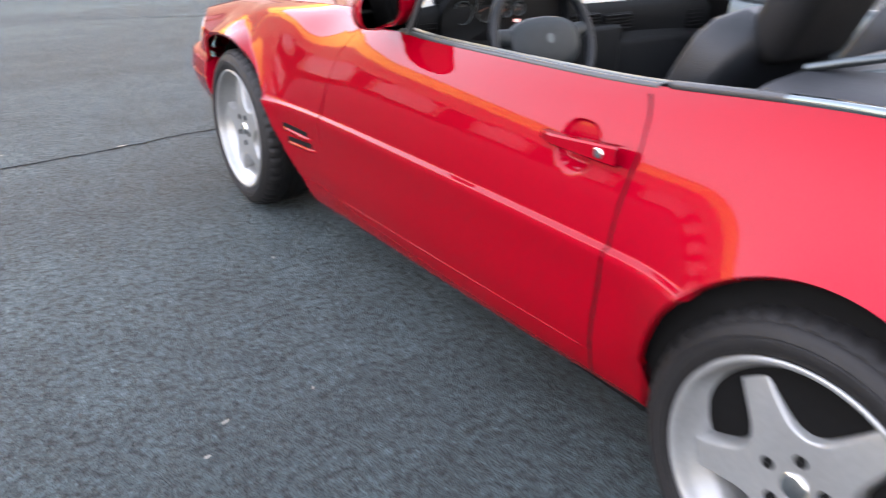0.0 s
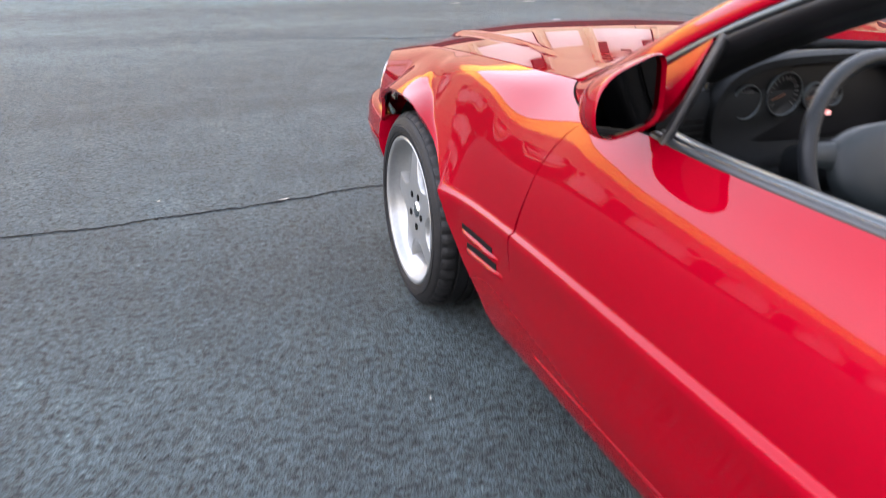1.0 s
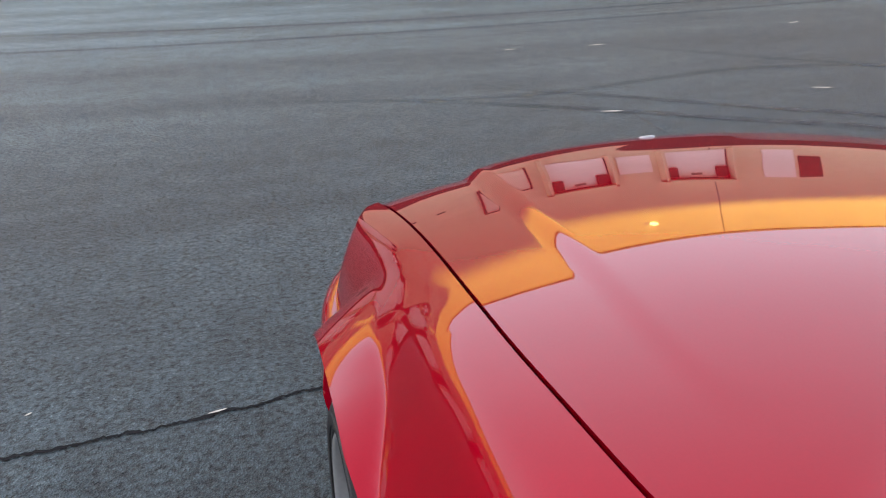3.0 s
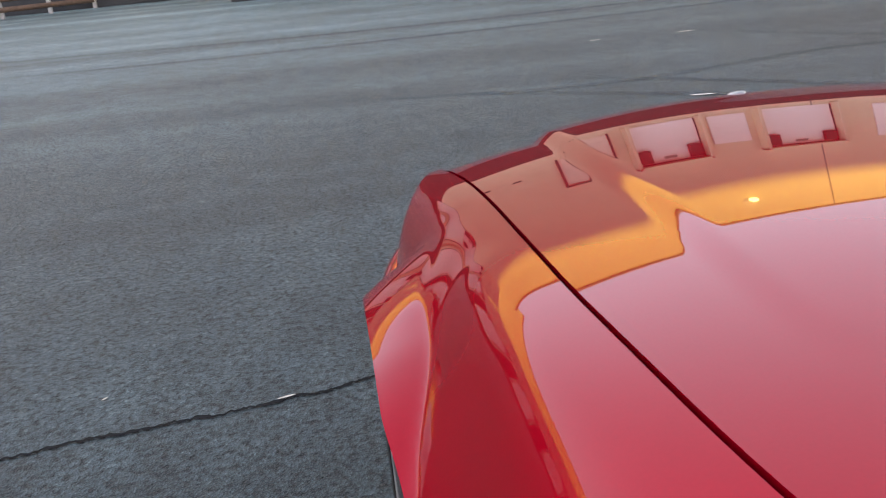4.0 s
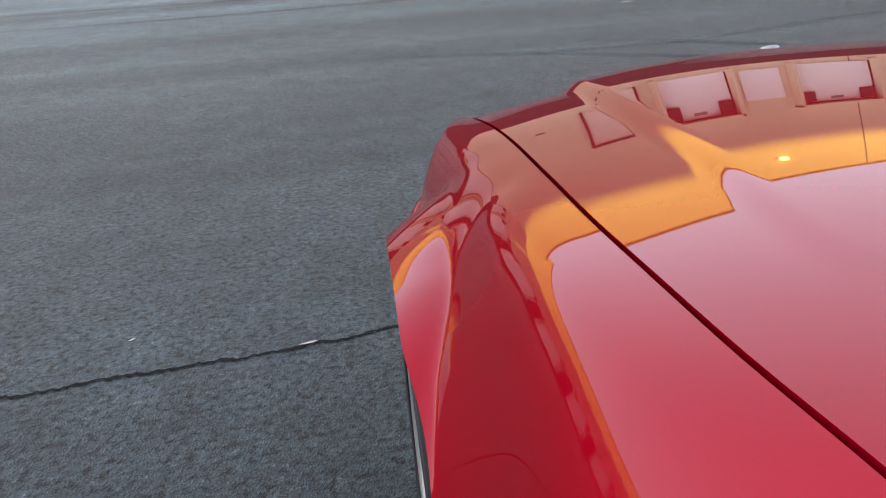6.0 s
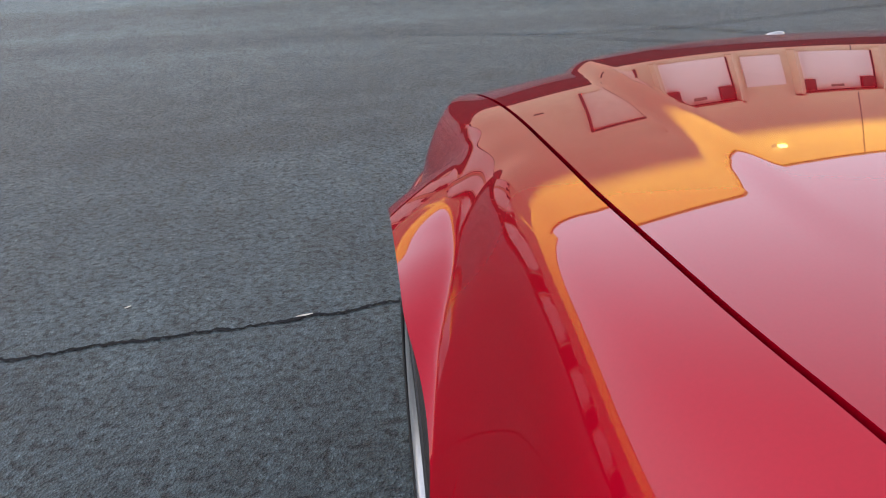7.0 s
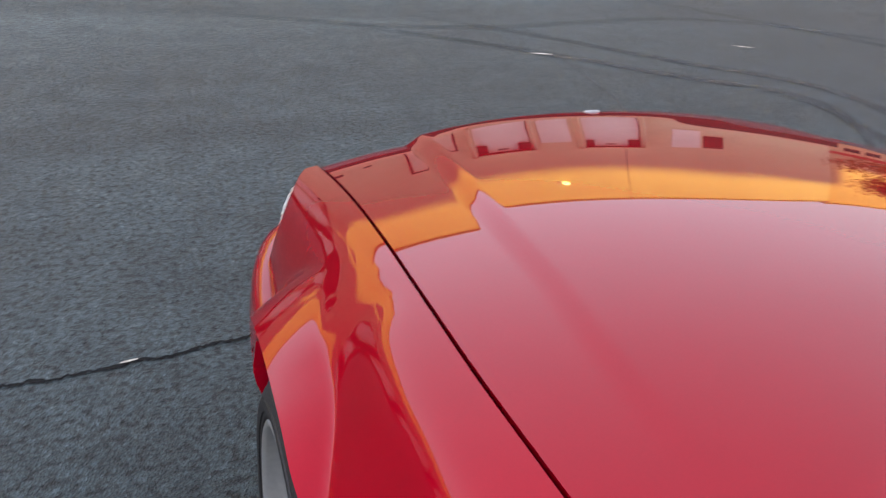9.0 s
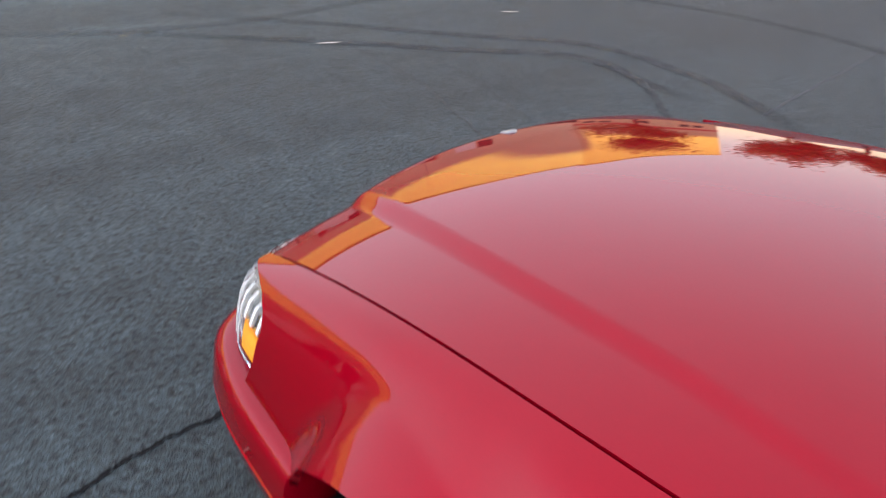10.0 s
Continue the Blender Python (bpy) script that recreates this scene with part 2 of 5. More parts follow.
def fold(bm, rim):
    """Folds the open edges of a sheet inwards, so that it has a thickness."""
    bm.normal_update()
    edges = [e for e in bm.edges if e.is_boundary]
    normals = {v: v.normal.copy() for e in edges for v in e.verts}
    r = bmesh.ops.extrude_edge_only(bm, edges=edges)
    newv = [g for g in r["geom"] if isinstance(g, bmesh.types.BMVert)]
    at = {v.co.to_tuple(6): n for v, n in normals.items()}
    for v in newv:
        v.co -= at.get(v.co.to_tuple(6), Vector((0, 0, 1))) * rim
    for e in edges:
        if e.is_valid:
            e.smooth = False


def box(lo, hi, bevel=0.0, seg=2):
    bm = bmesh.new()
    lo, hi = Vector(lo), Vector(hi)
    bmesh.ops.create_cube(bm, size=1, matrix=Matrix.LocRotScale((lo + hi) / 2, None, hi - lo))
    if bevel:
        bmesh.ops.bevel(bm, geom=bm.edges[:], offset=bevel, segments=seg, affect="EDGES", profile=0.5)
    return sharpen(bm, 50)


def lathe(profile, n=64, axis="x"):
    """A turned body: profile of (along the axis, radius)."""
    P = [[(a, r * math.cos(t), r * math.sin(t)) for t in np.linspace(0, 2 * math.pi, n, endpoint=False)] for a, r in profile]
    bm = grid(P, close=True)
    bmesh.ops.recalc_face_normals(bm, faces=bm.faces)
    if axis == "z":
        bmesh.ops.transform(bm, matrix=Matrix(((0, 1, 0, 0), (0, 0, 1, 0), (1, 0, 0, 0), (0, 0, 0, 1))), verts=bm.verts)
    if axis == "y":
        bmesh.ops.transform(bm, matrix=Matrix(((0, 0, 1, 0), (1, 0, 0, 0), (0, 1, 0, 0), (0, 0, 0, 1))), verts=bm.verts)
    return bm


def tube(points, radius, n=12, closed=False, flat=1.0):
    """A bar along a line; flat: its height over its width."""
    pts = [Vector(p) for p in points]
    P = []
    for i, p in enumerate(pts):
        a = pts[i - 1] if i or closed else pts[0]
        b = pts[(i + 1) % len(pts)] if closed or i < len(pts) - 1 else pts[-1]
        d = (b - a).normalized()
        side = d.cross(Vector((0, 0, 1)))
        side = side.normalized() if side.length > 1e-3 else Vector((1, 0, 0))
        up = side.cross(d).normalized()
        r = radius[i] if isinstance(radius, (list, tuple)) else radius
        P.append([p + side * r * math.cos(t) + up * r * flat * math.sin(t) for t in np.linspace(0, 2 * math.pi, n, endpoint=False)])
    if closed:
        P.append(P[0])
    bm = grid(P, close=True)
    if not closed:
        bmesh.ops.holes_fill(bm, edges=[e for e in bm.edges if e.is_boundary])
    bmesh.ops.recalc_face_normals(bm, faces=bm.faces)
    return sharpen(bm, 60)


def moved(bm, m):
    bmesh.ops.transform(bm, matrix=m, verts=bm.verts)
    if m.determinant() < 0:
        bmesh.ops.reverse_faces(bm, faces=bm.faces)
    return bm


def joined(*bms):
    out = bms[0]
    for b in bms[1:]:
        me = bpy.data.meshes.new("tmp")
        b.to_mesh(me)
        out.from_mesh(me)
        b.free()
        bpy.data.meshes.remove(me)
    return out


def pchip(xs, ys):
    """A smooth curve through a few design values, without overshoot."""
    xs, ys = np.asarray(xs, float), np.asarray(ys, float)
    h, d = np.diff(xs), np.diff(ys) / np.diff(xs)
    m = np.zeros_like(ys)
    for i in range(1, len(xs) - 1):
        if d[i - 1] * d[i] > 0:
            w1, w2 = 2 * h[i] + h[i - 1], h[i] + 2 * h[i - 1]
            m[i] = (w1 + w2) / (w1 / d[i - 1] + w2 / d[i])
    m[0], m[-1] = d[0], d[-1]

    def f(x):
        x = np.clip(np.asarray(x, float), xs[0], xs[-1])
        i = np.clip(np.searchsorted(xs, x) - 1, 0, len(xs) - 2)
        t = (x - xs[i]) / h[i]
        return ((1 + 2 * t) * (1 - t) ** 2 * ys[i] + t * (1 - t) ** 2 * h[i] * m[i] + t * t * (3 - 2 * t) * ys[i + 1] + t * t * (t - 1) * h[i] * m[i + 1])
    return f


def spline(xs, ys):
    """A natural cubic through design values: even curvature, for panels that mirror their surroundings."""
    xs, ys = np.asarray(xs, float), np.asarray(ys, float)
    n, h = len(xs), np.diff(xs)
    A, r = np.eye(n), np.zeros(n)
    for i in range(1, n - 1):
        A[i, i - 1:i + 2] = h[i - 1], 2 * (h[i - 1] + h[i]), h[i]
        r[i] = 6 * ((ys[i + 1] - ys[i]) / h[i] - (ys[i] - ys[i - 1]) / h[i - 1])
    M = np.linalg.solve(A, r)

    def f(x):
        x = np.clip(np.asarray(x, float), xs[0], xs[-1])
        i = np.clip(np.searchsorted(xs, x) - 1, 0, n - 2)
        a, c = xs[i + 1] - x, x - xs[i]
        return (M[i] * a ** 3 + M[i + 1] * c ** 3) / (6 * h[i]) + (ys[i] / h[i] - M[i] * h[i] / 6) * a + (ys[i + 1] / h[i] - M[i + 1] * h[i] / 6) * c
    return f


# ---- ground ----
bm = bmesh.new()
bmesh.ops.create_grid(bm, x_segments=60, y_segments=60, size=400)
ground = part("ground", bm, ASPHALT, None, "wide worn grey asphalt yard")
tagged(ground, "", "ground", "", "structure")


# ---- the car ----
FRONT_AXLE, REAR_AXLE, HUB_Z = 0.0, -2.515, 0.322
half_width = spline([-3.62, -3.4, -3.1, -2.7, -2.2, -1.6, -1.0, -0.75, -0.6, -0.45, -0.35, -0.2, -0.1, 0.0, 0.1, 0.2, 0.3, 0.5, 0.6, 0.70, 0.76],
                    [0.62, 0.80, 0.868, 0.892, 0.900, 0.902, 0.902, 0.902, 0.904, 0.914, 0.936, 1.000, 1.024, 1.003, 0.966, 0.930, 0.899, 0.868, 0.857, 0.838, 0.820])
ridge_z = spline([-3.6, -2.27, -1.75, -1.3, -0.8, -0.35, 0.7], [0.620, 0.598, 0.589, 0.576, 0.557, 0.533, 0.53])
sill_z = spline([-3.6, -2.16, -1.6, -1.15, -0.43, 0.7], [0.27, 0.241, 0.213, 0.195, 0.170, 0.17])
top_x = pchip([-3.62, -3.3, -2.5, -2.0, -1.13, -0.95, -0.85, -0.75, -0.672, -0.60, -0.5, -0.35, -0.2, -0.05, 0.2, 0.5, 0.70, 0.76],
              [0.6000, 0.7200, 0.7650, 0.7770, 0.7870, 0.7720, 0.7460, 0.7240, 0.7165, 0.7215, 0.7299, 0.7349, 0.7377, 0.7357, 0.7290, 0.7259, 0.7300, 0.7328])
top_z = spline([-3.62, -3.3, -2.8, -2.45, -2.135, -1.99, -1.77, -1.41, -1.16, -0.98, -0.85, -0.75, -0.65, -0.5, -0.35, -0.2, -0.05, 0.1, 0.25, 0.36, 0.47, 0.6, 0.7, 0.76],
              [0.81, 0.89, 0.938, 0.94, 0.912, 0.898, 0.886, 0.873, 0.868, 0.874, 0.8803, 0.8814, 0.8783, 0.8688, 0.8582, 0.8456, 0.8325, 0.8165, 0.7997, 0.7848, 0.7669, 0.7426, 0.7228, 0.7102])
top_slope = pchip([-3.6, -2.1, -1.15, -0.80, -0.5, -0.2, 0.7], [35, 42, 42, 30, 17, 12, 12])
top_handle = pchip([-3.6, -1.0, -0.80, -0.62, -0.48, -0.35, -0.22, -0.1, 0.02, 0.15, 0.3, 0.45, 0.7], [0.05, 0.05, 0.056, 0.0701, 0.0782, 0.0827, 0.0876, 0.0861, 0.0786, 0.0726, 0.0699, 0.0684, 0.065])
side_handle = pchip([-3.6, -1.0, -0.80, -0.62, -0.48, -0.35, -0.22, -0.1, 0.02, 0.15, 0.3, 0.45, 0.7], [0.20, 0.205, 0.213, 0.2301, 0.2669, 0.2945, 0.307, 0.301, 0.2716, 0.2342, 0.1934, 0.1581, 0.13])
corner_weight = pchip([-3.6, -1.1, -0.85, -0.62, -0.48, -0.35, -0.22, -0.1, 0.02, 0.15, 0.3, 0.45, 0.7], [1.0, 1.0, 1.25, 1.725, 2.287, 2.883, 3.326, 3.41, 3.234, 2.932, 2.517, 2.221, 2.0])
low_out = pchip([0, 0.04, 0.10, 0.30, 0.5, 0.8, 0.92, 0.965, 1.0], [-0.085, -0.055, -0.034, -0.010, 0.002, 0.010, 0.0145, 0.0155, 0.0125])
side_tilt = pchip([-3.6, -1.0, -0.80, -0.62, -0.48, -0.35, -0.22, -0.1, 0.02, 0.15, 0.3, 0.45, 0.7], [3, 3, 4.7, 9.36, 13.26, 20.54, 31.68, 37.87, 35.7, 29.57, 19.95, 11.67, 4])


def eased(f, spread):
    """The same line with its knots eased out, so that the paint mirrors evenly."""
    ys = np.arange(-4.0, 1.2, 0.01)
    k = np.exp(-0.5 * (np.arange(-40, 41) * 0.01 / spread) ** 2)
    v = np.convolve(np.pad(f(ys), 40, mode="edge"), k / k.sum(), mode="valid")
    return lambda y: np.interp(y, ys, v)


half_width, side_tilt, corner_weight = eased(half_width, 0.055), eased(side_tilt, 0.03), eased(corner_weight, 0.04)
top_handle, side_handle, top_slope, top_x, top_z = eased(top_handle, 0.04), eased(side_handle, 0.04), eased(top_slope, 0.08), eased(top_x, 0.035), eased(top_z, 0.03)
ARCH_Y, ARCH_R = -0.04, 0.388


def arch_gap(y, z):
    """The distance from the front wheel opening's edge: round behind, squarer before the wheel."""
    d, h = np.asarray(y, float) - ARCH_Y, np.clip(np.asarray(z, float) - HUB_Z, 0, None)
    before = ((np.clip(d, 0, None) / 0.40) ** 3 + (h / ARCH_R) ** 3) ** (1 / 3) - 1
    return np.where(d > 0, before * ARCH_R, np.hypot(d, h) - ARCH_R)


def arch_front(y):
    """The lower edge of the fender: the wheel opening, then the slanting edge behind it and the bumper's top before it."""
    y = np.asarray(y, float)
    d = y - ARCH_Y
    c = HUB_Z + np.where(d > 0, ARCH_R * np.clip(1 - (np.clip(d, 0, None) / 0.40) ** 3, 0, None) ** (1 / 3), np.sqrt(np.clip(ARCH_R ** 2 - d ** 2, 0, None)))
    z = np.where(y >= 0.335, 0.552, np.maximum(c, 0.45))
    z = np.where(y < -0.405, np.interp(y, [-0.64, -0.572, -0.487, -0.405], [0.19, 0.288, 0.359, 0.450]), z)
    return np.where(y < -0.64, -1.0, z)


def arch_rear(y):
    d = np.asarray(y, float) - REAR_AXLE
    z = HUB_Z + 0.393 * np.sqrt(np.clip(1 - (d / 0.345) ** 2, 0, None))
    return np.where(np.abs(d) < 0.345, z, -1.0)


def smooth01(v):
    v = np.clip(v, 0, 1)
    return v * v * (3 - 2 * v)


def flare(x, y, z):
    """The rolled-out shoulder over the wheels: a shelf with a tight fillet where it leaves the side."""
    rf = arch_gap(y, z)
    wide = 0.004 + 0.056 * np.clip((y + 0.20) / 0.42, 0, 1) ** 0.9
    q = 1 - rf / wide
    soft = 0.10
    w = np.minimum(0.5 * (q + np.sqrt(q * q + soft * soft)), 1.15) - 0.25 * soft * soft
    w = np.where(q < -1.5, 0, np.clip(w, 0, None))
    back = smooth01((y + 0.34) / 0.20)
    ahead = smooth01((0.44 - y) / 0.22)
    lip = np.clip(0.936 - x, 0, 0.3) * back * ahead * np.clip((z - 0.42) / 0.12, 0, 1)
    d = y - REAR_AXLE
    rr = np.hypot(d * 1.139, z - HUB_Z) - 0.393
    wr = np.clip(1 - rr / 0.17, 0, 1.03) ** 2.6 * np.clip((z - 0.35) / 0.2, 0, 1) * (np.abs(d) < 0.6)
    return w * lip + wr * 0.034


crown_share = eased(pchip([-0.22, -0.12, -0.04, 0.04, 0.12, 0.20, 0.28, 0.36], [0, -0.058, 0.038, 0.614, 0.484, 0.400, 0.060, 0]), 0.025)


def crown(x, y, z, px, pz):
    """Before the wheel's middle the fender runs from its top edge to the rolled lip as one easy slope."""
    low = np.where(np.abs(y - ARCH_Y) < 0.385, arch_front(y), 0.5)
    u = np.clip((pz - z) / (pz - low), 0, 1)
    return crown_share(y) * (px + (0.936 - px) * u ** 0.85 - x)


def section(y, s):
    """A point of the body's left side: s runs from the sill (0) over the ridge (0.5) to the top edge (1)."""
    y, s = np.broadcast_arrays(np.asarray(y, float), np.asarray(s, float))
    W, zr, zs = half_width(y), ridge_z(y), sill_z(y)
    f = np.clip(s * 2, 0, 1)
    lx, lz = W + low_out(f), zs + (zr - zs) * f
    shelf = np.clip((s - 0.5) / 0.01, 0, 1)
    t = np.clip((s - 0.51) / 0.49, 0, 1)
    p3x, p3z = W + 0.0, zr + 0.008
    p0x, p0z = top_x(y), top_z(y)
    th, a, b = np.radians(top_slope(y)), top_handle(y), side_handle(y)
    p1x, p1z = p0x + a * np.cos(th), p0z - a * np.sin(th)
    tilt = np.radians(side_tilt(y))
    p2x, p2z = p3x - b * np.sin(tilt), p3z + b * np.cos(tilt)
    k = corner_weight(y)
    b3, b2, b1, b0 = (1 - t) ** 3, 3 * k * (1 - t) ** 2 * t, 3 * k * (1 - t) * t * t, t ** 3
    tot = b3 + b2 + b1 + b0
    ux = (b3 * p3x + b2 * p2x + b1 * p1x + b0 * p0x) / tot
    uz = (b3 * p3z + b2 * p2z + b1 * p1z + b0 * p0z) / tot
    edge_out = float(low_out(1.0))
    x = np.where(s < 0.5, lx, np.where(s < 0.51, W + edge_out * (1 - shelf), ux))
    z = np.where(s < 0.5, lz, np.where(s < 0.51, zr + 0.008 * shelf, uz))
    x = x + flare(x, y, z)
    x = x + crown(x, y, z, p0x, p0z)
    return np.stack([-x, y, z], -1)


def cut_from(y, edge):
    """How far up the section the opening reaches at each y."""
    s = np.linspace(0, 1, 801)
    out = []
    for v in np.atleast_1d(y):
        z, e = section(np.full_like(s, v), s)[:, 2], float(edge(v))
        out.append(0.0 if z[0] >= e else float(np.interp(e, z, s)))
    return np.array(out)


LOW = list(np.linspace(0, 0.08, 6)) + list(np.linspace(0.11, 0.44, 12)) + list(np.linspace(0.45, 0.497, 8))
HIGH = list(np.linspace(0.5, 0.51, 5)) + list(np.linspace(0.513, 0.53, 3)) + list(np.linspace(0.54, 1.0, 44))
ROWS = np.array(LOW + HIGH)


seam_front_smooth = pchip([0.15, 0.33, 0.395, 0.459, 0.551, 0.702, 0.77, 0.83, 0.857, 0.885], [-0.90, -0.862, -0.832, -0.778, -0.772, -0.800, -0.815, -0.838, -0.857, -0.885])
seam_rear = pchip([0.2, 0.371, 0.561, 0.664, 0.786, 0.85, 0.91], [-2.022, -2.034, -2.056, -2.063, -2.072, -2.055, -1.995])


edge_x = pchip([-1.14, -1.0, -0.85, -0.80, -0.745, -0.70, -0.678, -0.60], [0.787, 0.791, 0.789, 0.776, 0.758, 0.735, 0.714, 0.60])
TRIM_Y = np.linspace(-1.16, -0.62, 109)


def trim_top():
    """Where the pillar's foot cuts the fender and the door short of the section's top edge."""
    s, out = np.linspace(0.5, 1, 400), []
    for y in TRIM_Y:
        x = -section(np.full_like(s, y), s)[:, 0]
        inside = x[-1] < float(edge_x(y)) and y > -1.14
        out.append(float(np.interp(-float(edge_x(y)), -x, s)) if inside else 1.0)
    return np.array(out)


TRIM_S = trim_top()


def side_sheet(ys, rows=ROWS, edge=None, bend=None):
    """A sheet of the body's side between two lines: ys gives the columns; bend(column, z) shifts a column along the car."""
    P = np.zeros((len(rows), len(ys), 3))
    for j, y in enumerate(ys):
        s = np.array(rows)
        if edge is not None:
            c = cut_from(y, edge)[0]
            k = min(1.0, max(0.0, (c - 0.5) / 0.08))
            s = np.maximum(s, c) * (1 - k) + (c + (1 - c) * np.linspace(0, 1, len(s)) ** 1.15) * k
        yy = np.full_like(s, y)
        if bend is not None:
            z = section(yy, s)[:, 2]
            yy = bend(j, y, z)
        top = np.interp(yy, TRIM_Y, TRIM_S, left=1.0, right=1.0)
        s = np.where(s > 0.5, 0.5 + (s - 0.5) * (top - 0.5) / 0.5, s)
        P[:, j] = section(yy, s)
    return P


def both(name, make, material, parent, label=""):
    """A part for the car's left side and its mirror image."""
    obs = [part(name, make(), material, parent, label)]
    obs.append(part(name, moved(make(), Matrix.Diagonal((-1, 1, 1, 1))), material, parent, label))
    return obs


car = thing("convertible_car", "glossy red two-seat convertible with its roof down, parked on asphalt", "car")
GAP = 0.0028


def fender():
    n = 24
    ys = list(np.linspace(0, 1, n + 1)[:-1])
    straight = list(np.linspace(-0.70, -0.645, 12)[:-1]) + list(np.linspace(-0.645, -0.405, 34)[:-1]) + list(np.linspace(-0.405, 0.334, 110)) + list(np.linspace(0.3355, 0.66, 36))
    cols = [-0.70] * n + straight

    def bend(j, y, z):
        if j < n:
            a = seam_front_smooth(z) + GAP
            return a + (-0.70 - a) * ys[j]
        if y > 0.55:
            k = (y - 0.55) / 0.11
            return np.full_like(z, 0.55) + k * (np.interp(z, [0.55, 0.575, 0.60, 0.66, 0.68, 0.70, 0.712, 0.724], [0.582, 0.570, 0.560, 0.558, 0.572, 0.606, 0.648, 0.700]) - 0.55)
        return np.full_like(z, y)
    P = side_sheet(cols, edge=arch_front, bend=bend)
    return grid(P, (-1, 0, 0.4), 0.014)


DOOR_COLUMNS = np.concatenate([np.linspace(0, 0.83, 50)[:-1], np.linspace(0.83, 0.97, 44)[:-1], np.linspace(0.97, 1, 4)])


def door():
    n = len(DOOR_COLUMNS) - 1

    def bend(j, y, z):
        a, b = seam_front_smooth(z) - GAP, seam_rear(z) + GAP
        return a + (b - a) * DOOR_COLUMNS[j]
    rows = np.concatenate([[0.1505], ROWS[(ROWS > 0.155) & (ROWS < 0.66)], np.linspace(0.66, 0.86, 56), ROWS[ROWS > 0.865]])
    P = side_sheet([-1.4] * (n + 1), rows=rows, bend=bend)
    # the finger cup behind the handle
    d = np.clip(1 - np.abs((P[..., 1] + 1.915) / 0.054) ** 2.6 - np.abs((P[..., 2] - 0.768) / 0.050) ** 2.6, 0, 1)
    P[..., 0] += 0.017 * smooth01(d * 3.5) * np.clip(1 - 0.55 * (P[..., 2] - 0.768) / 0.050, 0.4, 1.5)
    return grid(P, (-1, 0, 0.2), 0.02)


def sill():
    def bend(j, y, z):
        a, b = seam_front_smooth(z) - 0.0008, seam_rear(z) + 0.0008
        return a + (b - a) * j / 59
    P = side_sheet([-1.4] * 60, rows=np.linspace(0, 0.148, 14), bend=bend)
    return grid(P, (-1, 0, -0.2), 0.02)


def quarter():
    n = 8
    cols = [-2.12] * n + list(np.linspace(-2.12, -2.17, 5)[:-1]) + list(np.linspace(-2.17, -2.86, 80)) + list(np.linspace(-2.862, -3.6, 40))

    def bend(j, y, z):
        if j < n:
            a = seam_rear(z) - GAP
            return a + (-2.12 - a) * j / n
        return np.full_like(z, y)
    P = side_sheet(cols, rows=ROWS, edge=arch_rear, bend=bend)
    return grid(P, (-1, 0, 0.3), 0.014)


def liner():
    P = side_sheet(list(np.linspace(-3.55, -2.95, 12)) + list(np.linspace(-2.10, -0.62, 40)), rows=np.linspace(0.02, 0.985, 40), bend=lambda j, y, z: np.full_like(z, y))
    P[..., 0] += 0.030
    return grid(P, (-1, 0, 0))


def strip_liner():
    """The dark flange under the gap between fender and bonnet."""
    ys = np.linspace(-0.67, 0.69, 40)
    P = [[(-float(top_x(y)) + d, y, float(top_z(y)) - 0.022) for y in ys] for d in (-0.03, 0.03)]
    return grid(P, (0, 0, 1))


both("fender", fender, PAINT, car)
doors = both("door", door, PAINT, car)
both("sill_skirt", sill, PAINT, car)


def sill_bead():
    """The rolled upper edge of the sill skirt."""
    return tube([tuple(section(y, 0.1493) + np.array([-0.0008, 0, 0])) for y in np.linspace(-2.0, -0.9, 40)], 0.0016, 8)


both("sill_edge", sill_bead, PAINT, car)
both("rear_quarter_panel", quarter, PAINT, car)
both("inner_shell", liner, SHADE, car, "dark inner body shell behind the panel gaps")
both("fender_flange", strip_liner, SHADE, car, "dark flange below the bonnet gap")

# bonnet
mid_z = spline([-0.7, -0.5, -0.35, -0.2, -0.05, 0.1, 0.25, 0.4, 0.55, 0.7, 0.88], [0.908, 0.9021, 0.8959, 0.8898, 0.8806, 0.87, 0.8569, 0.8425, 0.8247, 0.8029, 0.7808])


crease_x = pchip([-0.6, -0.45, -0.33, -0.2, -0.05, 0.15, 0.3, 0.45, 0.63, 0.85], [0.615, 0.603, 0.595, 0.582, 0.563, 0.549, 0.537, 0.522, 0.504, 0.487])


def bonnet_front(x):
    """The bonnet's front edge: it stands further out over the grille."""
    a = np.abs(x)
    inner = 0.845 - 0.33 * a ** 2
    outer = np.interp(a, [0.45, 0.6, 0.74], [0.780, 0.757, 0.724])
    k = np.clip((a - 0.455) / 0.03, 0, 1)
    k = k * k * (3 - 2 * k)
    return inner * (1 - k) + outer * k


def bonnet_rear(x):
    a = np.abs(x)
    return -0.430 - 0.250 * (a / 0.71) ** 1.7


def bonnet_z(x, y):
    a = np.abs(x)
    xs, zs, zm = top_x(y), top_z(y), mid_z(y)
    u = np.clip(a / xs, 0, 1)
    # the raised middle: its step fades out towards the windscreen
    step = np.clip((y + 0.45) / 1.2, 0, 1) * 0.0203
    k = np.clip((a - crease_x(y) + 0.025) / 0.050, 0, 1)
    k = k * k * (3 - 2 * k)
    return zs + step * (1 - k) + (zm - zs - step) * (1 - u ** 2.23)


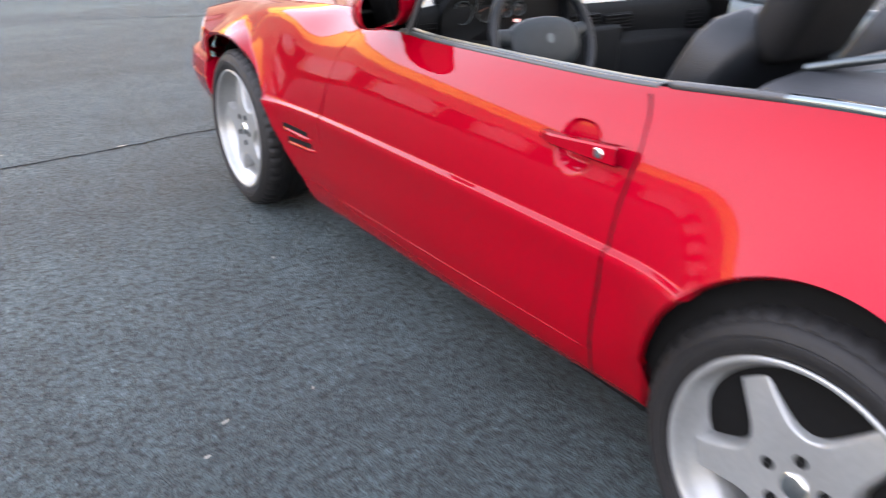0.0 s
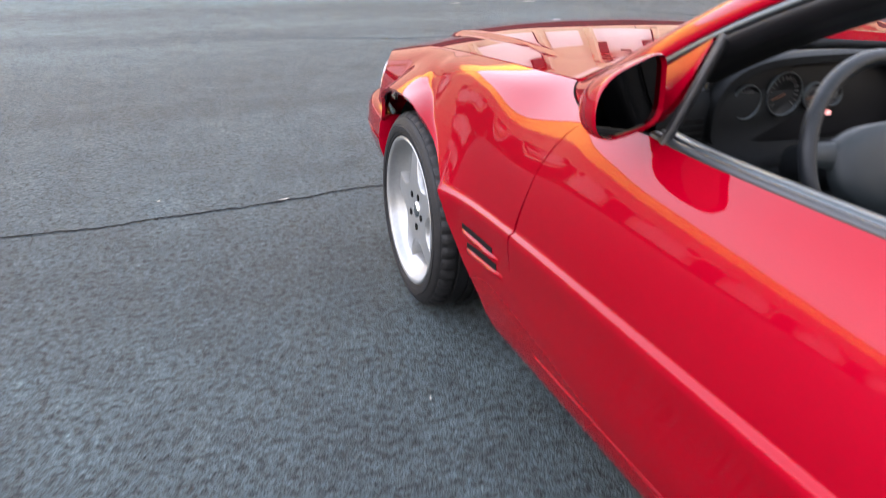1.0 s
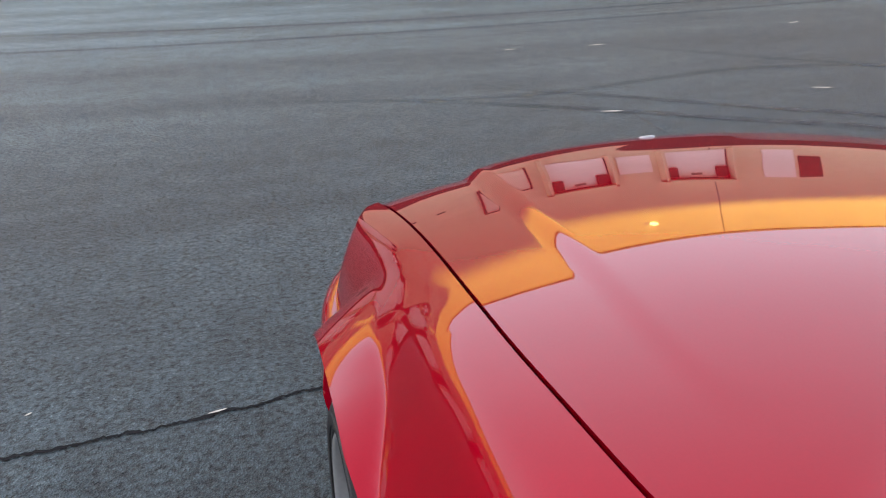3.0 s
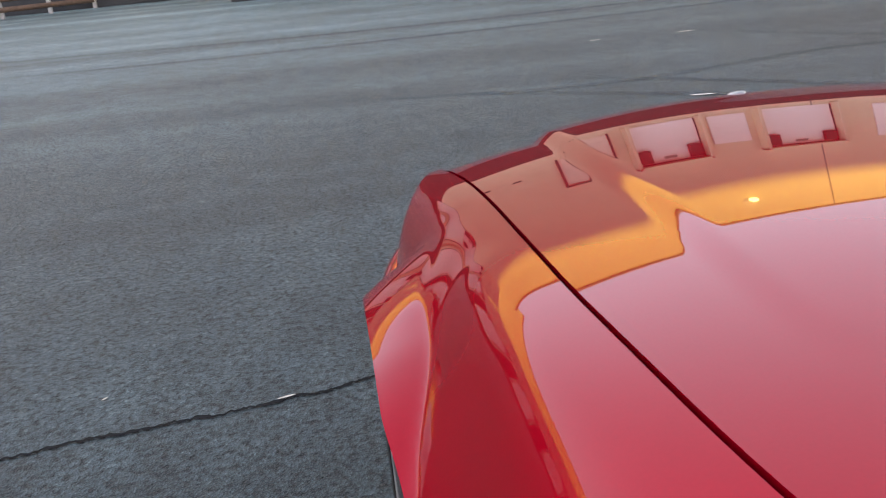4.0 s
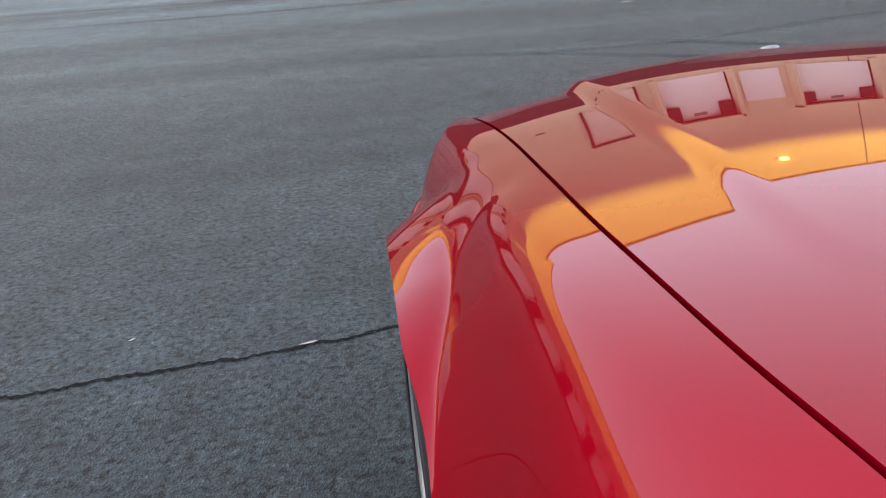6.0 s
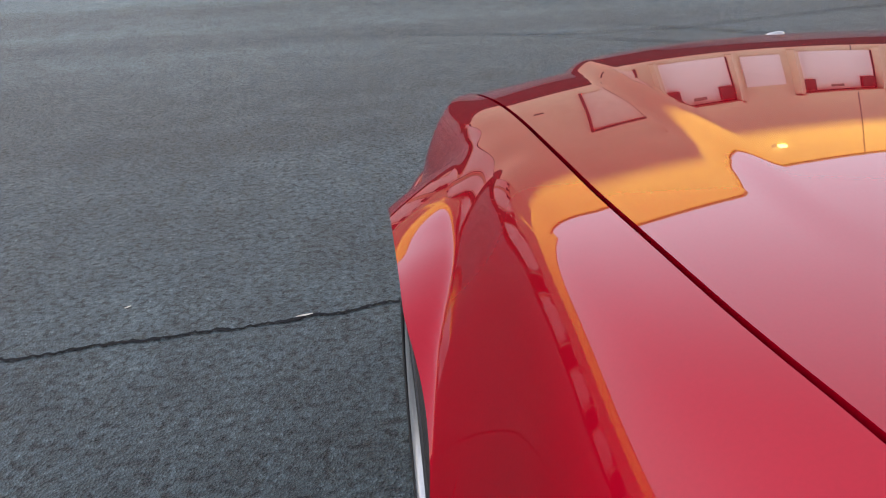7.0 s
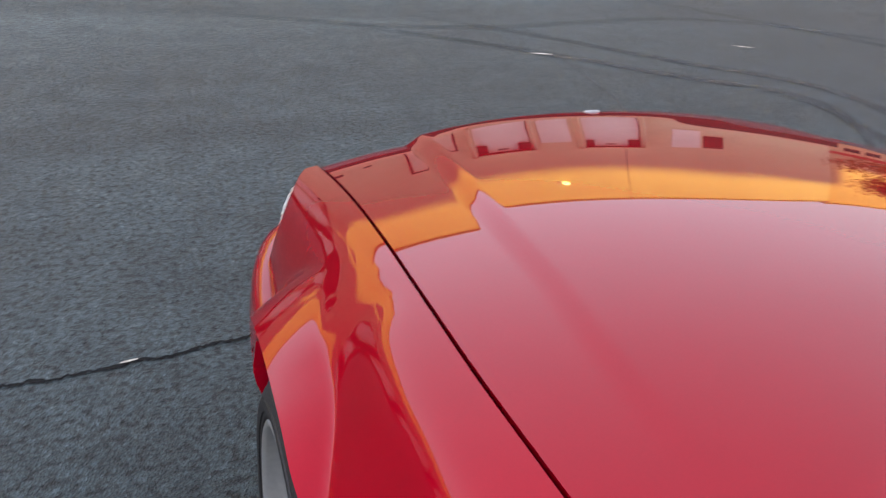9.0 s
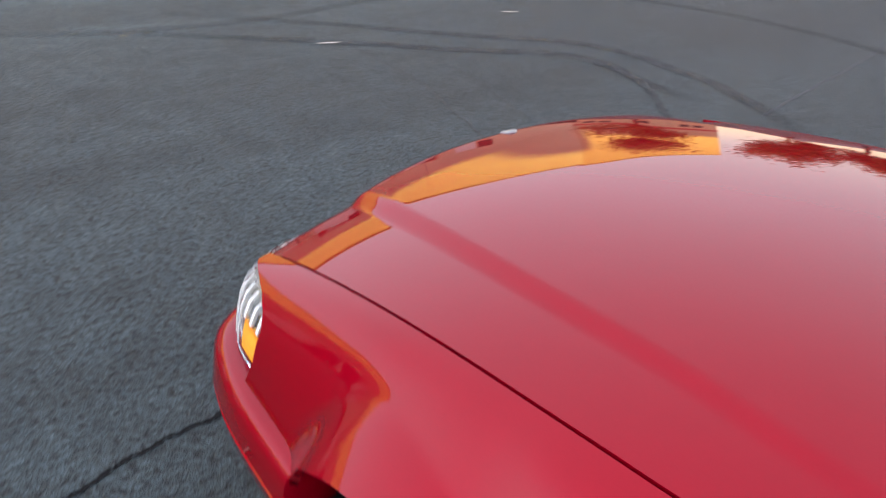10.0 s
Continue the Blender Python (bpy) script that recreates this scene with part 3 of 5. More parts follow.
def bonnet():
    v = np.concatenate([np.linspace(0, 0.9, 80), np.linspace(0.91, 1, 24)])
    us = np.unique(np.concatenate([np.linspace(-1, 1, 101), np.linspace(0.62, 0.88, 34), -np.linspace(0.62, 0.88, 34)]))
    P = np.zeros((len(v), len(us), 3))
    for j, u in enumerate(us):
        for i, t in enumerate(v):
            x = u * 0.728
            f, r = float(bonnet_front(x)), float(bonnet_rear(x))
            y = r + (f - r) * t
            xx = u * (float(top_x(y)) - 0.0060) if abs(u) > 0.9 else x
            xx = x + (u * (float(top_x(y)) - 0.0060) - x) * min(1, max(0, (abs(u) - 0.7) / 0.3))
            z = float(bonnet_z(xx, y))
            roll = max(0.0, (y - (f - 0.030)) / 0.030)
            z -= 0.020 * (1 - math.sqrt(max(0.0, 1 - min(1, roll) ** 2))) + (0.0085 + 0.003 * min(1.0, max(0.0, (abs(xx) - 0.44) / 0.05))) * max(0.0, (y - f + 0.135) / 0.135) ** 2
            z += 1.7 * max(0.0, 0.062 - (y - r)) ** 2
            P[i, j] = xx, y, z
    return grid(P, (0, 0, 1), 0.02)


lid = part("bonnet", bonnet(), PAINT, car)
part("emblem", moved(lathe([(-0.004, 0.022), (0.003, 0.0215), (0.005, 0.018), (0.006, 0.001)], 32, "z"), Matrix.Translation((0.01, 0.818, 0.7800)) @ pose(0, 0, 0, -22, 0, 0)), ALLOY, lid, "small round silver emblem")

# nose, grille and bumper
def nose():
    xs = np.linspace(-0.72, 0.72, 61)
    P = [[(x, float(bonnet_front(x)) - 0.012, z0) for x in xs] for z0 in (0.53, 0.60, 0.66, 0.685)]
    return grid(P, (0, 1, 0), 0.02)


part("nose_panel", nose(), PAINT, car)
grille = part("grille", box((-0.42, 0.80, 0.56), (0.42, 0.862, 0.70), 0.012), CHROME, car, "chrome-framed grille")
for i in range(5):
    part("grille_slat", box((-0.40, 0.855, 0.575 + i * 0.024), (0.40, 0.870, 0.585 + i * 0.024), 0.002), BLACK, grille)


def bumper_line(t):
    """The bumper's plan from the wheel opening (0) round the corner to the middle (1)."""
    px = pchip([0, 0.22, 0.34, 0.42, 0.5, 0.6, 0.8, 1.0], [-0.920, -0.898, -0.869, -0.832, -0.765, -0.64, -0.33, 0.0])
    py = pchip([0, 0.22, 0.34, 0.42, 0.5, 0.6, 0.8, 1.0], [0.345, 0.565, 0.684, 0.764, 0.823, 0.868, 0.912, 0.930])
    return px(t), py(t)


def loft_plan(ts, profile):
    """Sweeps a profile of (inset, z) along the bumper's plan."""
    P = []
    for inset, z in profile:
        row = []
        for t in ts:
            (x0, y0), (x1, y1) = bumper_line(max(0, t - 0.01)), bumper_line(min(1, t + 0.01))
            x, y = bumper_line(t)
            d = Vector((x1 - x0, y1 - y0, 0)).normalized()
            n = Vector((-d.y, d.x, 0))
            row.append((float(x) - n.x * inset, float(y) - n.y * inset, z))
        P.append(row)
    return P


BUMPER = [(0.075, 0.555), (0.045, 0.556), (0.030, 0.554), (0.018, 0.549), (0.010, 0.540), (0.006, 0.528), (0.003, 0.50), (0.0, 0.478), (0.004, 0.474), (0.004, 0.470), (0.0, 0.466), (0.004, 0.44), (0.020, 0.39), (0.045, 0.34), (0.075, 0.28), (0.10, 0.23), (0.14, 0.21)]


def bumper():
    P = loft_plan(np.linspace(0, 1, 60), BUMPER)
    P = [[(row[0][0] + 0.10, row[0][1] - 0.002, row[0][2]), (row[0][0] + 0.012, row[0][1] - 0.004, row[0][2])] + row for row in P]
    return sharpen(grid(P, (-1, 0.5, 0)), 40)


both("front_bumper", bumper, PAINT, car)


def lamp(profile, t0, t1, n=20):
    ts = np.linspace(t0, t1, n)
    P = loft_plan(ts, [(a + 0.006, z) for a, z in profile])
    P = [[(x + 0.013 * min(1, max(0, (0.33 - t) / 0.14)), y, z) for t, (x, y, z) in zip(ts, row)] for row in P]
    return sharpen(grid(P, (-1, 1, 0.2), 0.012), 40)


for side in (1, -1):
    flip = Matrix.Diagonal((side, 1, 1, 1))
    housing = part("headlight", moved(lamp([(0.078, 0.56), (0.083, 0.60), (0.093, 0.655), (0.113, 0.688)], 0.19, 0.72), flip), REFLECTOR, car, "clear headlight with an amber turn signal at its corner")
    part("clear_lens", moved(lamp([(0.044, 0.560), (0.048, 0.60), (0.056, 0.640), (0.068, 0.672), (0.085, 0.692), (0.102, 0.702)], 0.19, 0.72, 40), flip), LENS, housing, "ribbed clear lens")
    part("turn_signal", moved(lamp([(0.0455, 0.580), (0.0475, 0.600), (0.052, 0.622), (0.0565, 0.640)], 0.205, 0.318, 10), flip), AMBER, housing, "amber turn signal lens")
    for i in range(14):
        t0 = 0.215 + i * 0.034
        low = [(0.0432, 0.565), (0.0464, 0.60)] if i > 3 else []
        part("lens_rib", moved(lamp(low + [(0.0544, 0.640), (0.0664, 0.671), (0.0836, 0.688)], t0, t0 + 0.009, 3), flip), LENSRIB, housing)


# wheels
def tyre():
    """A road tyre: ribbed tread with cross grooves over its shoulders, raised rings on the side wall."""
    prof = [(0.13, 0.245, 0), (0.115, 0.30, 0), (0.098, 0.314, 1), (0.085, 0.3205, 1), (0.062, 0.3225, 1), (0.060, 0.315, 0), (0.052, 0.315, 0), (0.050, 0.3225, 0), (0.022, 0.3225, 0), (0.020, 0.315, 0), (0.010, 0.315, 0),
            (0.008, 0.3225, 0), (-0.008, 0.3225, 0), (-0.010, 0.315, 0), (-0.020, 0.315, 0), (-0.022, 0.3225, 0), (-0.050, 0.3225, 0), (-0.052, 0.315, 0), (-0.060, 0.315, 0), (-0.062, 0.3225, 1), (-0.085, 0.3205, 1), (-0.096, 0.3145, 1), (-0.103, 0.308, 1),
            (-0.1035, 0.303, 0), (-0.108, 0.301, 0), (-0.114, 0.292, 0), (-0.1185, 0.281, 0), (-0.1170, 0.279, 0), (-0.1205, 0.277, 0), (-0.1215, 0.268, 0), (-0.119, 0.258, 0), (-0.1165, 0.257, 0), (-0.116, 0.250, 0), (-0.104, 0.238, 0)]
    n = 288
    P = []
    for a, r, cut in prof:
        row = []
        for k in range(n):
            t = 2 * math.pi * k / n
            q = r - (0.0055 if cut and k % 6 < 2 else 0.0)
            row.append((a, q * math.cos(t), q * math.sin(t)))
        P.append(row)
    bm = grid(P, close=True)
    bmesh.ops.recalc_face_normals(bm, faces=bm.faces)
    return sharpen(bm, 40)


def rim():
    return lathe([(0.12, 0.232), (0.06, 0.192), (-0.030, 0.188), (-0.048, 0.191), (-0.066, 0.203), (-0.084, 0.219), (-0.096, 0.226), (-0.108, 0.229), (-0.114, 0.233), (-0.117, 0.239), (-0.114, 0.245), (-0.104, 0.240)], 96)


def flank(bm, steps):
    """Draws the open edges of a wheel face out into its windows and back in depth: steps of (outwards, inwards)."""
    edges = [e for e in bm.edges if e.is_boundary]
    away = {}
    for e in edges:
        d = (e.verts[1].co - e.verts[0].co).normalized()
        mid = (e.verts[0].co + e.verts[1].co) / 2
        o = d.cross(Vector((1, 0, 0)))
        if o.dot(mid - e.link_faces[0].calc_center_median()) < 0:
            o = -o
        for v in e.verts:
            away[v] = away.get(v, Vector()) + o
    loop = {v: (v, v.co.copy(), o.normalized()) for v, o in away.items()}
    for out, deep in steps:
        shifted = {k: (bm.verts.new(co + o * out + Vector((deep, 0, 0))), co, o) for k, (v, co, o) in loop.items()}
        for e in edges:
            a, b = e.verts
            bm.faces.new((loop[a][0], loop[b][0], shifted[b][0], shifted[a][0]))
        loop = shifted
    bmesh.ops.recalc_face_normals(bm, faces=bm.faces)
    return bm


def wheel_face():
    """A flat star of five tapering arms with round-bottomed windows and sloping flanks."""
    bm = bmesh.new()
    radii = [0.022, 0.04, 0.06, 0.08, 0.094, 0.1, 0.1006, 0.1022, 0.1048, 0.1085, 0.1135, 0.12, 0.135, 0.15, 0.165, 0.18, 0.195, 0.206, 0.216]
    spread = dict(zip(radii, (36, 36, 36, 36, 36, 36, 33.2, 30, 26.8, 23.6, 20.6, 18.0, 14.4, 12.0, 10.2, 8.8, 7.9, 7.6, 8.2)))
    for k in range(5):
        rows = []
        for r in radii:
            depth = -0.080 - 0.007 * math.sin(min(1, r / 0.2) * math.pi) + 0.005 * max(0, (r - 0.17) / 0.044) ** 2
            row = []
            for u in (-1, -0.8, -0.5, -0.25, 0, 0.25, 0.5, 0.8, 1):
                a = radians(72 * k + 90 + u * spread[r])
                row.append(bm.verts.new((depth, r * math.cos(a), r * math.sin(a))))
            rows.append(row)
        for i in range(len(rows) - 1):
            for j in range(8):
                bm.faces.new((rows[i][j], rows[i][j + 1], rows[i + 1][j + 1], rows[i + 1][j]))
    bmesh.ops.remove_doubles(bm, verts=bm.verts, dist=1e-5)
    return sharpen(flank(bm, [(0.0012, 0.0006), (0.0035, 0.0035), (0.0085, 0.018), (0.011, 0.034), (0.011, 0.05)]), 75)


def wheel(at, turn, steer=0.0):
    base = new("wheel")
    base.parent = car
    base.matrix_basis = Matrix.Translation(at) @ pose(0, 0, 0, 0, 0, steer) @ pose(0, 0, 0, turn, 0, 0)
    part("tyre", tyre(), TYRE, base)
    part("rim", rim(), ALLOY, base, "silver rim with a polished lip")
    part("five_spoke_face", wheel_face(), ALLOY, base, "silver five-spoke alloy face")
    part("brake_disc", lathe([(-0.02, 0.05), (-0.03, 0.06), (-0.03, 0.165), (0.0, 0.165), (0.0, 0.05)], 48), STEEL, base)
    part("hub_plug", lathe([(0.05, 0.198), (0.05, 0.001)], 32), SHADE, base)
    part("centre_cap", lathe([(-0.080, 0.0265), (-0.087, 0.0255), (-0.089, 0.020), (-0.0885, 0.001)], 32), LIP, base)
    for k in range(5):
        a = radians(72 * k + 54)
        part("wheel_bolt", moved(lathe([(-0.0850, 0.0118), (-0.0878, 0.0116), (-0.0878, 0.0085), (-0.0868, 0.001)], 16), Matrix.Translation((0, 0.056 * math.cos(a), 0.058 * math.sin(a)))), SHADE, base)
    return base


for side in (1, -1):
    for y, turn in ((FRONT_AXLE, -8), (REAR_AXLE, 36)):
        out = 0.806 if y == FRONT_AXLE else 0.792
        w = wheel((-out, y, HUB_Z), turn)
        if side < 0:
            w.matrix_basis = pose(out, y, HUB_Z, turn, 0, 180)


def wheel_house(y, r):
    P = [[(x, y + r * math.cos(a), HUB_Z + r * math.sin(a)) for a in np.linspace(radians(0), radians(180), 24)] for x in (-0.868, -0.55)]
    back = [[(-0.55, y + k * r * math.cos(a), HUB_Z + k * r * math.sin(a)) for a in np.linspace(radians(0), radians(180), 24)] for k in (0.05, 1.0)]
    return joined(grid(P, (0, 0, -1)), grid(back, (-1, 0, 0)))


for y, r in ((ARCH_Y, 0.384), (REAR_AXLE, 0.368)):
    both("wheel_house", lambda: wheel_house(y, r), SHADE, car, "black wheel housing")
part("underbody", box((-0.80, -3.45, 0.19), (0.80, 0.70, 0.26), 0.02), SHADE, car, "dark underbody")


# ---- the car: glass, trim and cabin ----
def side_strip(y0, y1, profile, n=60):
    """A strip along the waistline: profile of (outward from the top edge, height above it)."""
    ys = np.linspace(y0, y1, n)
    return [[(-float(top_x(y)) - o, y, float(top_z(y)) + h) for y in ys] for o, h in profile]


def door_seal():
    return grid(side_strip(-2.03, -1.08, [(0.003, -0.010), (0.004, -0.002), (0.001, 0.003), (-0.008, 0.005), (-0.016, 0.004), (-0.018, -0.02)]), (-1, 0, 1))


def door_cap():
    return grid(side_strip(-2.03, -1.08, [(-0.017, -0.02), (-0.018, 0.003), (-0.024, 0.006), (-0.040, 0.006), (-0.056, 0.001), (-0.066, -0.014), (-0.074, -0.10), (-0.080, -0.40)]), (0, 0, 1))


def chrome_strip(y0, y1):
    return grid(side_strip(y0, y1, [(0.002, -0.004), (0.004, 0.006), (0.000, 0.011), (-0.016, 0.012), (-0.020, 0.004)]), (-1, 0, 1))


for s, d in zip((1, -1), doors):
    flip = Matrix.Diagonal((s, 1, 1, 1))
    part("window_seal", moved(door_seal(), flip), BLACK, d, "black rubber window seal")
    part("door_cap", moved(door_cap(), flip), STRIP, d, "grey inner door cap")
    # pull handle
    ys = np.linspace(-1.825, -2.052, 16)
    P = []
    for k, y in enumerate(ys):
        u = k / 15
        zc = 0.771 + 0.014 * u
        h = 0.010 + 0.010 * u
        x = -(0.889 + 0.016 * math.sin(min(1, u * 4) * math.pi / 2) * (1 if u < 0.9 else 0.9))
        P.append([(x + 0.022, y, zc + h), (x + 0.004, y, zc + h), (x, y, zc + h - 0.004), (x, y, zc - h + 0.004), (x + 0.004, y, zc - h), (x + 0.022, y, zc - h)])
    bm = grid(np.array(P), (-1, 0, 0))
    bmesh.ops.holes_fill(bm, edges=[e for e in bm.edges if e.is_boundary])
    handle = part("door_handle", moved(sharpen(bm, 40), flip), PAINT, d, "red pull handle with a bright lock")
    part("lock", moved(moved(lathe([(0.0, 0.011), (-0.004, 0.011), (-0.005, 0.008), (-0.005, 0.001)], 20), Matrix.Translation((-0.9035, -2.010, 0.783))), flip), CHROME, handle, "chrome lock cylinder")

both("waist_strip", lambda: chrome_strip(-3.30, -2.29), PALESTRIP, car, "bright anodised waist strip")
both("waist_rubber", lambda: chrome_strip(-2.288, -2.055), BLACK, car, "black rubber end of the waist strip")


def seam_filler():
    """The dark rubber in the gap between door and rear quarter."""
    s, line = np.linspace(0, 1, 500), []
    for z in np.linspace(0.27, 0.885, 40):
        y = float(seam_rear(z))
        P = section(np.full_like(s, y), s)
        line.append((float(np.interp(z, P[:, 2], P[:, 0])) + 0.0035, y, z))
    return tube(line, 0.0042, 8)


both("door_gap_rubber", seam_filler, SHADE, car, "dark rubber in the door gap")


# side vents behind the front wheels
def vent_hole(y0, y1, z0, z1, h):
    P = []
    for k in (0, 1):
        row = []
        for u in np.linspace(0, 1, 14):
            y, z = y0 + (y1 - y0) * u, z0 + (z1 - z0) * u + (h if k else 0)
            f = (z - float(sill_z(y))) / float(ridge_z(y) - sill_z(y))
            row.append((-(float(half_width(y)) + float(low_out(f)) + 0.0015), y, z))
        P.append(row)
    return grid(P, (-1, 0, 0), 0.004)


def vent_blade(y0, y1, z0, z1):
    ys = np.linspace(y0, y1, 14)
    P = []
    for o, h in ((0.001, 0.004), (0.010, 0.001), (0.011, -0.004), (0.001, -0.012)):
        row = []
        for u, y in zip(np.linspace(0, 1, 14), ys):
            z = z0 + (z1 - z0) * u + h
            f = (z - float(sill_z(y))) / float(ridge_z(y) - sill_z(y))
            taper = min(1, (1 - u) * 5, u * 8 + 0.2)
            row.append((-(float(half_width(y)) + float(low_out(f)) + o * taper), y, z))
        P.append(row)
    return grid(P, (-1, 0, 0.5))


for s in (1, -1):
    flip = Matrix.Diagonal((s, 1, 1, 1))
    for y0, y1, z0, z1 in ((-0.495, -0.675, 0.458, 0.462), (-0.520, -0.700, 0.412, 0.428)):
        slot = part("side_vent", moved(vent_hole(y0, y1, z0, z1, 0.019), flip), SHADE, car, "dark vent slot with a red blade")
        part("vent_blade", moved(vent_blade(y0 - 0.0, y1 - 0.035, z0, z1), flip), PAINT, slot)


# windscreen, its pillars and the cowl
pillar_in = [spline([0, 0.25, 0.6, 1], v) for v in ([-0.706, -0.690, -0.655, -0.600], [-0.700, -0.90, -1.17, -1.49], [0.882, 0.992, 1.134, 1.282])]
pillar_out = [spline([0, 0.12, 0.3, 0.6, 1], v) for v in ([-0.793, -0.785, -0.762, -0.718, -0.655], [-0.850, -0.893, -0.985, -1.185, -1.495], [0.869, 0.898, 0.967, 1.093, 1.234])]
ROOT_Y = [-0.680, -0.705, -0.750, -0.800, -0.850]
ROOT = [section(y, np.interp(y, TRIM_Y, TRIM_S)) for y in ROOT_Y]
root = [spline([0, 0.2, 0.45, 0.72, 1], [float(p[i]) for p in ROOT]) for i in range(3)]


def pillar_at(t):
    """The pillar's lower outer edge from the door's corner (0) to the header (1)."""
    return Vector([float(f(t)) for f in pillar_out])


def pillar():
    P = []
    for t in [-0.01] + list(np.linspace(0, 0.2, 16)) + list(np.linspace(0.22, 1, 36)):
        v = max(0.0, t)
        a, b = Vector([float(f(v)) for f in pillar_in]), pillar_at(v)
        foot = max(0.0, 1 - v / 0.22) ** 1.6
        row = [a + Vector((0.03, 0.0, -0.025)), a + Vector((0.008, 0, -0.004))]
        for q in np.linspace(0, 1, 18):
            k = 4 * q * (1 - q)
            p = a.lerp(b, q) + Vector((-0.010, 0.0, 0.016)) * k ** 0.8
            g = Vector([float(f(q)) for f in root]) + Vector((0.0022, -0.001, 0.0))
            row.append(p.lerp(g, foot))
        row += [b + Vector((0.002, 0, -0.006)), b + Vector((0.02, 0, -0.012))]
        if t < 0:
            row = [p + Vector((0.004, -0.002, -0.02)) for p in row]
        P.append(row)
    return grid(P, (-1, 0, 1))


def pillar_seal(o0, o1, z0, z1, t0):
    P = []
    for t in np.linspace(t0, 1, 40):
        c = pillar_at(t)
        P.append([c + Vector((-o0, 0, -z0)), c + Vector((-o0 - 0.004, 0, -z0 - 0.004)), c + Vector((-(o0 + o1) / 2 - 0.006, 0, -(z0 + z1) / 2)), c + Vector((-o1 - 0.002, 0, -z1 + 0.002)), c + Vector((-o1 + 0.004, 0, -z1)), c + Vector((-o1 + 0.03, 0, -z1 - 0.004))])
    return grid(P, (-1, 0, 0.3))


both("windscreen_pillar", pillar, PAINT, car)
both("pillar_gap", lambda: tube([tuple(float(f(q)) - (0, 0, 0.0015)[i] for i, f in enumerate(root)) for q in np.linspace(0, 1, 20)], 0.0020, 8), SHADE, car, "dark gap at the pillar's foot")
both("pillar_seal", lambda: pillar_seal(-0.004, 0.006, 0.006, 0.026, 0.0), STRIP, car, "grey metal edge of the windscreen seal")
both("pillar_rubber", lambda: pillar_seal(0.004, -0.022, 0.027, 0.058, 0.46), BLACK, car, "black rubber windscreen seal")
both("pillar_lining", lambda: pillar_seal(-0.030, -0.085, 0.045, 0.060, 0.40), BLACK, car, "black inner pillar lining")


def header():
    P = []
    for u in np.linspace(-1, 1, 41):
        x = u * 0.60
        y = -1.50 + 0.06 * (1 - u * u)
        z = 1.276 + 0.022 * (1 - u * u)
        P.append([(x, y + 0.02, z - 0.01), (x, y, z + 0.006), (x, y - 0.03, z + 0.010), (x, y - 0.055, z), (x, y - 0.05, z - 0.022), (x, y, z - 0.026), (x, y + 0.02, z - 0.014)])
    return grid(P, (0, 0, 1))


part("windscreen_header", header(), PAINT, car)


def cowl_line(u):
    """The foot of the windscreen, behind the bonnet's rear edge."""
    x = u * 0.690
    return x, float(bonnet_rear(x)) - 0.115 * (1 - 0.55 * u * u), float(bonnet_z(x, float(bonnet_rear(x)))) - 0.004 - 0.014 * u ** 2


def screen():
    P = []
    for t in np.linspace(0, 1, 16):
        row = []
        for u in np.linspace(-1, 1, 33):
            a = Vector(cowl_line(u))
            b = Vector((u * 0.595, -1.49 + 0.06 * (1 - u * u), 1.272 + 0.022 * (1 - u * u)))
            row.append(a.lerp(b, t) + Vector((0, 0.02, 0.03)) * 4 * t * (1 - t) * (1 - u * u))
        P.append(row)
    return grid(P, (0, 1, 1))


ws = part("windscreen", screen(), GLASS, car, "clear raked windscreen")
ws.visible_shadow = False


def cowl():
    P = []
    for k in range(7):
        row = []
        for u in np.linspace(-1.03, 1.03, 41):
            x, y, z = cowl_line(u)
            f = float(bonnet_rear(x)) + 0.03
            q = k / 6
            row.append((x, f + (y - 0.03 - f) * q, z - 0.030 + 0.010 * math.sin(q * math.pi) + 0.018 * q))
        P.append(row)
    return grid(P, (0, 0, 1))


part("cowl", cowl(), COWL, car, "black ribbed air intake below the windscreen")
bar = []
for u in np.linspace(-0.86, 0.55, 30):
    x, y, z = cowl_line(u)
    bar.append((x, y + 0.048, z - 0.004))
wiper = part("wiper", tube(bar, 0.011, 8, flat=0.8), COWL, car, "black wiper arm at rest")
part("wiper_blade", tube([(x, y - 0.022, z + 0.004) for x, y, z in bar[4:]], 0.006, 8, flat=1.6), COWL, wiper)
part("wiper_joint", box((-0.27, bar[14][1] - 0.025, bar[14][2] - 0.005), (-0.20, bar[14][1] + 0.018, bar[14][2] + 0.016), 0.005), DASH, wiper)


# door mirrors on their triangular feet
def mirror_outline(k=1.0, n=56):
    """The mirror's face, seen from behind: straight towards the car, rounded outwards. x outwards from its middle."""
    out = []
    for a in np.linspace(0, 2 * math.pi, n, endpoint=False):
        ca, sa = math.cos(a), math.sin(a)
        p = 0.42 if ca < 0 else 0.72
        x = 0.071 * math.copysign(abs(ca) ** p, ca)
        z = 0.055 * math.copysign(abs(sa) ** (0.50 if ca < 0 else 0.72), sa)
        z -= 0.011 * (x / 0.071) + (0.010 * (x / 0.071) if sa > 0 else 0)
        out.append((x * k, z * k))
    return out


